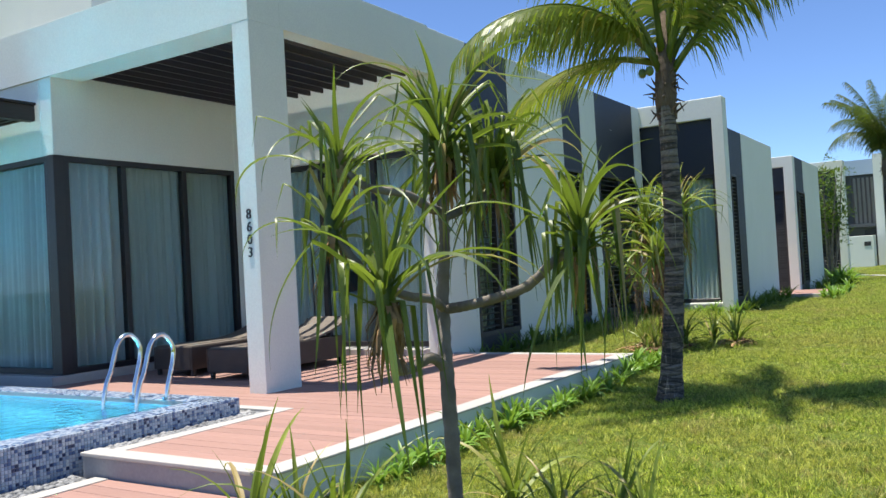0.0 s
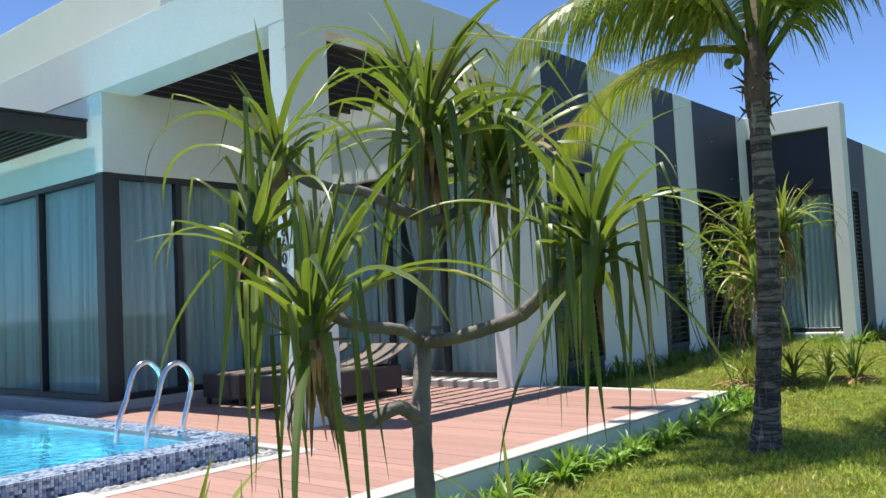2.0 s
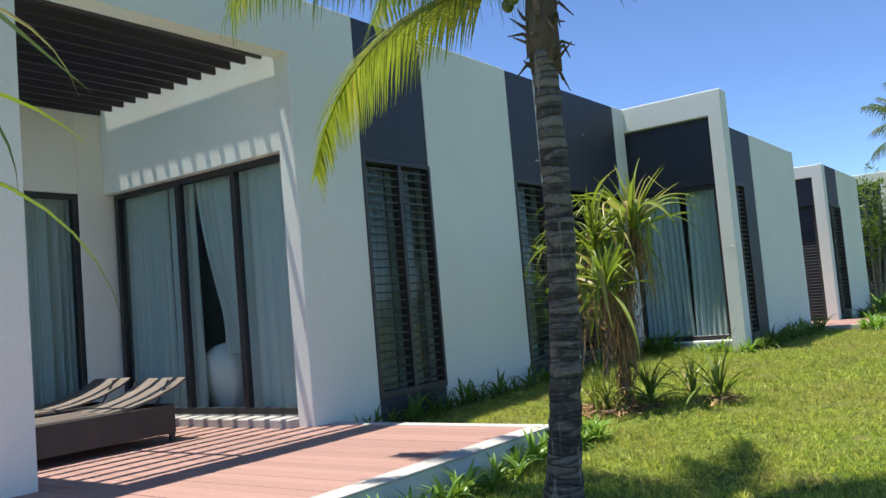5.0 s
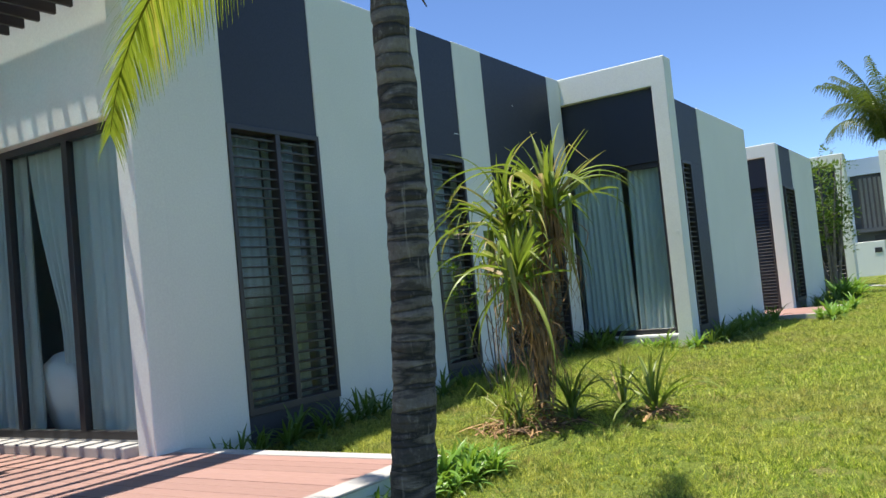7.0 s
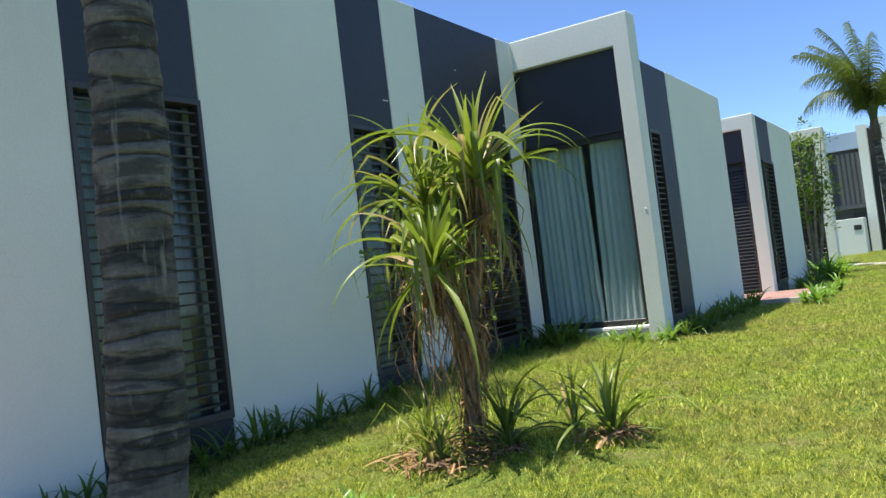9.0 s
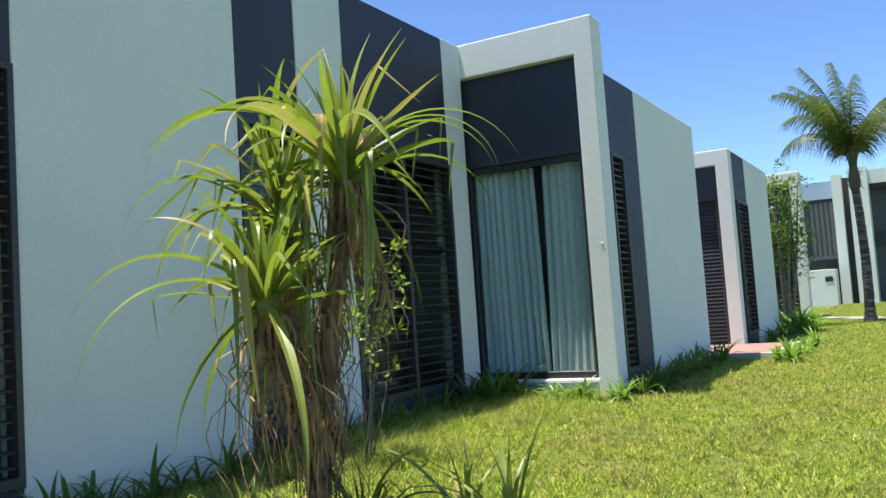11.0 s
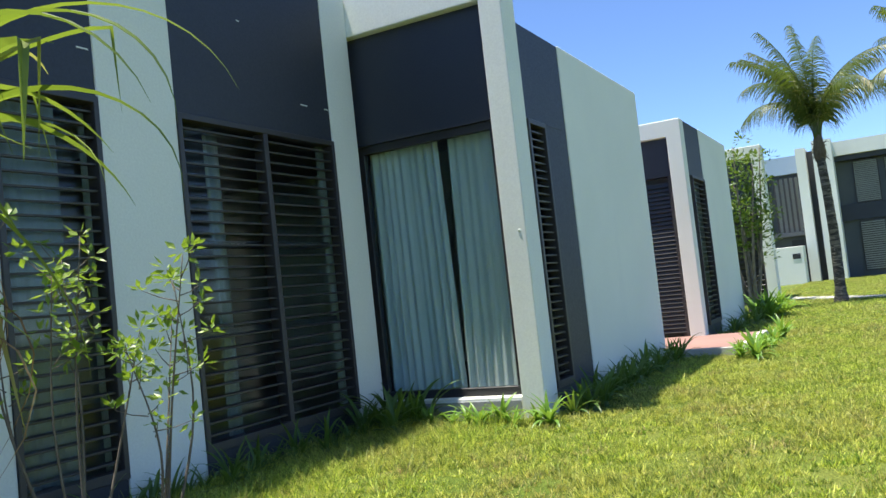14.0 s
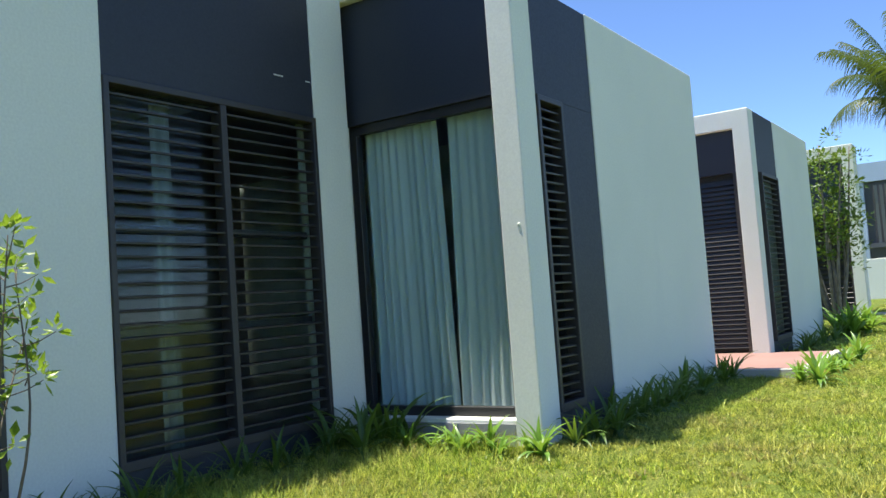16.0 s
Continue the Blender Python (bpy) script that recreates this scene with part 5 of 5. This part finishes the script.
# ---- neighbouring villas and far buildings ----
def neighbour(y, y_end, wx, rim, label, deck):
    v = thing("villa", (wx - 3, y + 2, 0.15), label, "house")
    portal(v, -9.0, wx, 0.26, y, y + 0.3, 0.0, rim, 0.30)
    part("charcoal_panel", B((-9.0, wx - 0.26, y + 0.10, y + 0.28, HEAD, rim - 0.30)), CHARCOAL, v, "matt charcoal painted panel")
    # louvred screen that faces the lawn end
    scr = part("louvre_screen", B((-9.0, wx - 0.26, y + 0.26, y + 0.28, 0.2, HEAD), (-9.0, -8.9, y + 0.1, y + 0.26, 0.25, HEAD), (wx - 0.34, wx - 0.26, y + 0.1, y + 0.26, 0.25, HEAD)), LOUVRE_FRAME, v, "dark louvred screen")
    me = mesh_of(B((-8.9, wx - 0.34, -0.045, 0.045, -0.006, 0.006)), "slat", LOUVRE_DARK)
    me.transform(Matrix.Translation(-Vector((WLOC[v].x, 0, 0))))
    for k in range(36):
        ob = new("slat", me)
        ob.parent = scr
        ob.matrix_basis = Matrix.Translation((0, y + 0.17 - WLOC[v].y, 0.36 + k * 0.074 - WLOC[v].z)) @ Matrix.Rotation(radians(66), 4, "X")
    part("charcoal_panel", B((wx - 0.22, wx - 0.012, y + 0.3, y + 1.65, HEAD, rim - 0.006)), CHARCOAL, v, "matt charcoal painted panel")
    part("charcoal_base", B((wx - 0.22, wx - 0.012, y + 0.3, y + 1.65, 0.0, 0.39)), CHARCOAL, v)
    louvre(v, wx - 0.01, y + 0.5, y + 1.65, 0.39, HEAD, (), "narrow dark louvred shutter", 0.09, LOUVRE_DARK)
    part("wall", B((wx - 0.24, wx, y + 1.65, y_end, 0.0, rim), r=0.012), STUCCO, v)
    part("wall", B((-9.0, wx - 0.24, y_end - 0.24, y_end, 0.0, rim), (-9.3, -9.0, y, y_end, 0.0, rim)), STUCCO, v)
    part("roof", B((-9.0, wx - 0.24, y + 0.3, y_end - 0.24, rim - 0.35, rim - 0.15)), GREYWALL, v)
    if deck:
        d = part("deck", B((-9.0, deck[0] - 0.12, deck[1] + 0.1, y + 0.1, 0.0, 0.25)), DECK, v, "pinkish boarded porch deck")
        part("coping", B((deck[0] - 0.12, deck[0], deck[1], y + 0.1, 0.0, 0.265), (-9.0, deck[0] - 0.12, deck[1], deck[1] + 0.1, 0.0, 0.265), r=0.006), TRIM, v)
    return v


neighbour(26.65, 31.2, -3.79, 4.07, "white villa with charcoal panels and a pinkish porch deck", (-2.78, 24.02))


def far_portal():
    v = thing("villa", (-6.0, 39.0, 0.15), "white portal-framed villa front farther down the lawn", "house")
    portal(v, -9.0, -3.83, 0.29, 38.0, 38.6, 0.0, 4.85, 0.34)
    part("charcoal_panel", B((-9.0, -4.12, 38.3, 38.5, 3.1, 4.51)), CHARCOAL, v, "matt charcoal painted panel")
    part("charcoal_wall", B((-9.0, -4.12, 38.3, 38.5, 0.0, 0.5)), CHARCOAL, v)
    w = part("louvre_screen", B((-9.0, -4.12, 38.45, 38.5, 0.5, 3.1), (-5.2, -5.12, 38.25, 38.45, 0.5, 3.1), (-4.2, -4.12, 38.25, 38.45, 0.5, 3.1)), LOUVRE_FRAME, v, "dark louvred screen")
    me = mesh_of(B((-9.0, -4.2, -0.05, 0.05, -0.008, 0.008)), "slat", LOUVRE_DARK)
    me.transform(Matrix.Translation((-WLOC[v].x, 0, 0)))
    for k in range(18):
        ob = new("slat", me)
        ob.parent = w
        ob.matrix_basis = Matrix.Translation((0, 38.36 - WLOC[v].y, 0.6 + k * 0.14 - WLOC[v].z)) @ Matrix.Rotation(radians(40), 4, "X")
    part("wall", B((-9.2, -9.0, 38.0, 42.0, 0.0, 4.6), (-9.0, -4.5, 41.8, 42.0, 0.0, 4.6), (-4.7, -4.5, 38.6, 41.8, 0.0, 4.6)), STUCCO, v)
    part("roof", B((-9.0, -4.7, 38.6, 41.8, 4.2, 4.35)), GREYWALL, v)


far_portal()


def far_house():
    v = thing("two_storey_house", (0.0, 60.0, 0.15), "two-storey white and grey house with louvred screens at the lawn's end", "house")
    part("wall", B((-6.1, -4.3, 58.3, 66, 0.0, 5.7)), FARGREY, v)
    part("roof_band", B((-9.0, -4.35, 58.0, 66, 5.7, 6.6)), BLUEWALL, v, "bluish parapet")
    part("wall", B((-9.0, -6.1, 58.1, 66, 0.0, 5.7)), BLUEWALL, v)
    for k in range(6):
        part("screen_post", B((-5.75 + k * 0.24, -5.66 + k * 0.24, 58.0, 58.12, 2.7, 5.5)), LOUVRE_FRAME, v)
        part("screen_blade", B((-5.66 + k * 0.24, -5.51 + k * 0.24, 58.08, 58.12, 2.7, 5.5)), FARLOUVRE, v)
    part("balcony_slab", B((-6.0, -4.4, 57.6, 58.3, 2.5, 2.72)), FARGREY, v)
    part("door", B((-5.2, -4.6, 58.2, 58.32, 0.2, 2.3)), FRAME, v, "dark timber door")
    part("fin", B((-4.40, -3.95, 56.6, 60, 0.0, 6.75)), STUCCO, v, "tall white fin wall")
    part("fin_panel", B((-3.95, -3.62, 57.3, 60, 0.0, 6.6)), LOUVRE_FRAME, v)
    part("fin", B((-3.62, -2.75, 56.6, 60, 0.0, 7.0)), STUCCO, v, "tall white fin wall")
    part("wall", B((-2.75, 9.0, 58.4, 66, 0.0, 6.1)), FARGREY, v)
    part("roof_band", B((-2.75, 9.4, 57.6, 66, 6.2, 6.9)), STUCCO, v)
    part("eave", B((-2.75, 9.2, 57.8, 58.4, 5.95, 6.2)), CHARCOAL, v)
    part("floor_band", B((-2.75, 9.2, 58.2, 58.4, 2.95, 3.75)), CHARCOAL, v)
    for x in (-2.0, -0.6, 2.2, 3.6, 6.4):
        for z0, z1 in ((0.4, 2.9), (3.78, 5.9)):
            w = part("shutter", B((x, x + 1.15, 58.3, 58.4, z0, z1)), LOUVRE_FRAME, v, "pale louvred shutter")
            n = 22
            part("shutter_slats", B(*[(x + 0.05, x + 1.1, 58.22, 58.30, z0 + 0.06 + (z1 - z0 - 0.1) * k / n, z0 + 0.06 + (z1 - z0 - 0.1) * k / n + 0.06) for k in range(n)]), FARLOUVRE, w)
    wl = thing("garden_wall", (-5.3, 55.0, 0.15), "low white garden wall with a dark letterbox opening", "wall")
    part("wall_block", B((-6.1, -4.45, 55.0, 56.2, 0.0, 1.95), r=0.02), STUCCO, wl)
    part("opening", B((-4.95, -4.6, 54.98, 55.0, 1.35, 1.6)), FRAME, wl, "small dark opening")


far_house()


def garden_path():
    line = smooth_line([(-7.5, 45.0, 0), (-4.6, 41.2, 0), (-1.3, 36.9, 0), (2.5, 34.6, 0), (9.0, 33.0, 0)], 8)
    bm = bmesh.new()
    rows = []
    for i, p in enumerate(line):
        d = (line[min(i + 1, len(line) - 1)] - line[max(i - 1, 0)]).normalized()
        s = Vector((-d.y, d.x, 0)) * 0.35
        rows.append([bm.verts.new((p + s * k + Vector((0, 0, 0.185)))) for k in (-1, 1)])
    for a, b in zip(rows, rows[1:]):
        bm.faces.new((a[0], a[1], b[1], b[0]))
    ext = bmesh.ops.extrude_face_region(bm, geom=list(bm.faces))
    bmesh.ops.translate(bm, verts=[g for g in ext["geom"] if isinstance(g, bmesh.types.BMVert)], vec=(0, 0, -0.08))
    setting("path", bm, TRIM, "pale paved garden path across the lawn", "path")


garden_path()


def hedge_backdrop():
    r = random.Random(31)
    t = thing("far_trees", (10, 75, 0), "distant line of green trees behind the houses", "trees", "", "stuff")
    spots = []
    for k in range(420):
        x = r.uniform(-3, 60)
        spots.append((x, r.uniform(72, 80), r.uniform(0.3, 2.2 + 1.3 * noise.noise((x * 0.2, 0, 0)))))
    leafy(t, "crowns", spots, TREELEAF, r, 0.7, 14, 1.0, "distant green leafage")


hedge_backdrop()


# ---- grass ----
def grass(name, tufts, per, x0, x1, y0, y1, h, w, seed, keep):
    """Blades that lean outwards from small tufts."""
    g = np.random.default_rng(seed)
    tx, ty = g.uniform(x0, x1, tufts), g.uniform(y0, y1, tufts)
    ts = g.uniform(0.55, 1.35, tufts)
    patch = np.sin(tx * 5.1 + 1.3 * np.sin(ty * 2.7)) * np.sin(ty * 4.3 + 1.7 * np.sin(tx * 3.1)) + 0.6 * np.sin(tx * 13 + 2 * np.sin(ty * 9)) * np.sin(ty * 11 + 2 * np.sin(tx * 7))
    ts *= 1 + 0.28 * patch
    ok = keep(tx, ty) & (g.random(tufts) < 0.86 + 0.5 * patch) & (g.random(tufts) < np.clip((x1 - tx) / 1.5, 0, 1) * np.clip((ty - 1.2) / 2.0, 0, 1))
    tx, ty, ts = np.repeat(tx[ok], per), np.repeat(ty[ok], per), np.repeat(ts[ok], per)
    n = len(tx)
    out = g.uniform(0, 6.283, n)
    rad = np.abs(g.normal(0, 0.022, n)) * ts
    x, y = tx + np.cos(out) * rad, ty + np.sin(out) * rad
    s = np.clip((y - 8.0) / 8.0, 0, 1)
    z = 0.15 * s * s * (3 - 2 * s) - 0.004
    hh = h * ts * g.uniform(0.55, 1.3, n)
    a = g.uniform(0, 6.283, n)
    lean = g.uniform(0.2, 1.1, n) * hh
    b = out + g.normal(0, 0.6, n)
    ww = w * g.uniform(0.6, 1.3, n)
    co = np.empty((n, 3, 3), np.float32)
    co[:, 0, 0], co[:, 0, 1], co[:, 0, 2] = x - np.cos(a) * ww, y - np.sin(a) * ww, z
    co[:, 1, 0], co[:, 1, 1], co[:, 1, 2] = x + np.cos(a) * ww, y + np.sin(a) * ww, z
    co[:, 2, 0], co[:, 2, 1], co[:, 2, 2] = x + np.cos(b) * lean, y + np.sin(b) * lean, z + hh
    me = bpy.data.meshes.new(name)
    me.vertices.add(n * 3)
    me.vertices.foreach_set("co", co.ravel())
    me.loops.add(n * 3)
    me.loops.foreach_set("vertex_index", np.arange(n * 3, dtype=np.int32))
    me.polygons.add(n)
    me.polygons.foreach_set("loop_start", np.arange(0, n * 3, 3, dtype=np.int32))
    me.update()
    me.validate()
    me.materials.append(BLADE)
    tagged(new(name, me), "short green lawn grass with yellowed tips", "grass", "", "stuff")


def on_lawn(x, y):
    deck = (x < -3.1) & (y < 11.0)
    house = ((x < W1) & (y >= 11.0)) | ((x < W2) & (y > 19.15) & (y < 24.05)) | ((x < -2.76) & (y >= 24.0) & (y < 26.7)) | ((x < -3.75) & (y >= 26.6) & (y < 31.3))
    return ~(deck | house)


grass("grass", 64000, 14, -5.7, 3.8, 1.6, 14.0, 0.042, 0.0036, 1, on_lawn)
grass("grass", 56000, 12, -5.7, 5.0, 14.0, 26.0, 0.044, 0.0048, 2, on_lawn)
grass("grass", 40000, 7, -4.5, 9.0, 26.0, 56.0, 0.055, 0.009, 3, on_lawn)
grass("grass", 12000, 9, -5.7, 3.8, 1.6, 15.0, 0.050, 0.0075, 5, on_lawn)
grass("grass", 9000, 9, -5.7, 5.0, 14.0, 28.0, 0.055, 0.0095, 6, on_lawn)
grass("grass", 3600, 16, -5.6, -3.7, 14.6, 19.2, 0.11, 0.0042, 7, on_lawn)
grass("grass", 1500, 26, -5.7, 3.0, 3.5, 26.0, 0.085, 0.0034, 4, on_lawn)

# ---- deck boards ----
def boards(x0, x1, y0, y1, z, pitch=0.142):
    n = int(round((y1 - y0) / pitch))
    p = (y1 - y0) / n
    me = mesh_of(B((x0, x1, 0.003, p - 0.003, -0.028, 0.0), r=0.004), "board", DECK)
    me.transform(Matrix.Translation((-WLOC[terrace].x, 0, 0)))
    for k in range(n):
        ob = new("board", me)
        ob.parent = terrace
        ob.location = (0, y0 + k * p - WLOC[terrace].y, z + rng.uniform(-0.0015, 0.0015) - WLOC[terrace].z)


boards(-4.695, -3.295, 4.975, 6.72, 0.257)
boards(-9.03, -3.295, 6.725, 10.855, 0.257)
boards(-4.655, -3.2, 2.2, 4.80, 0.098)
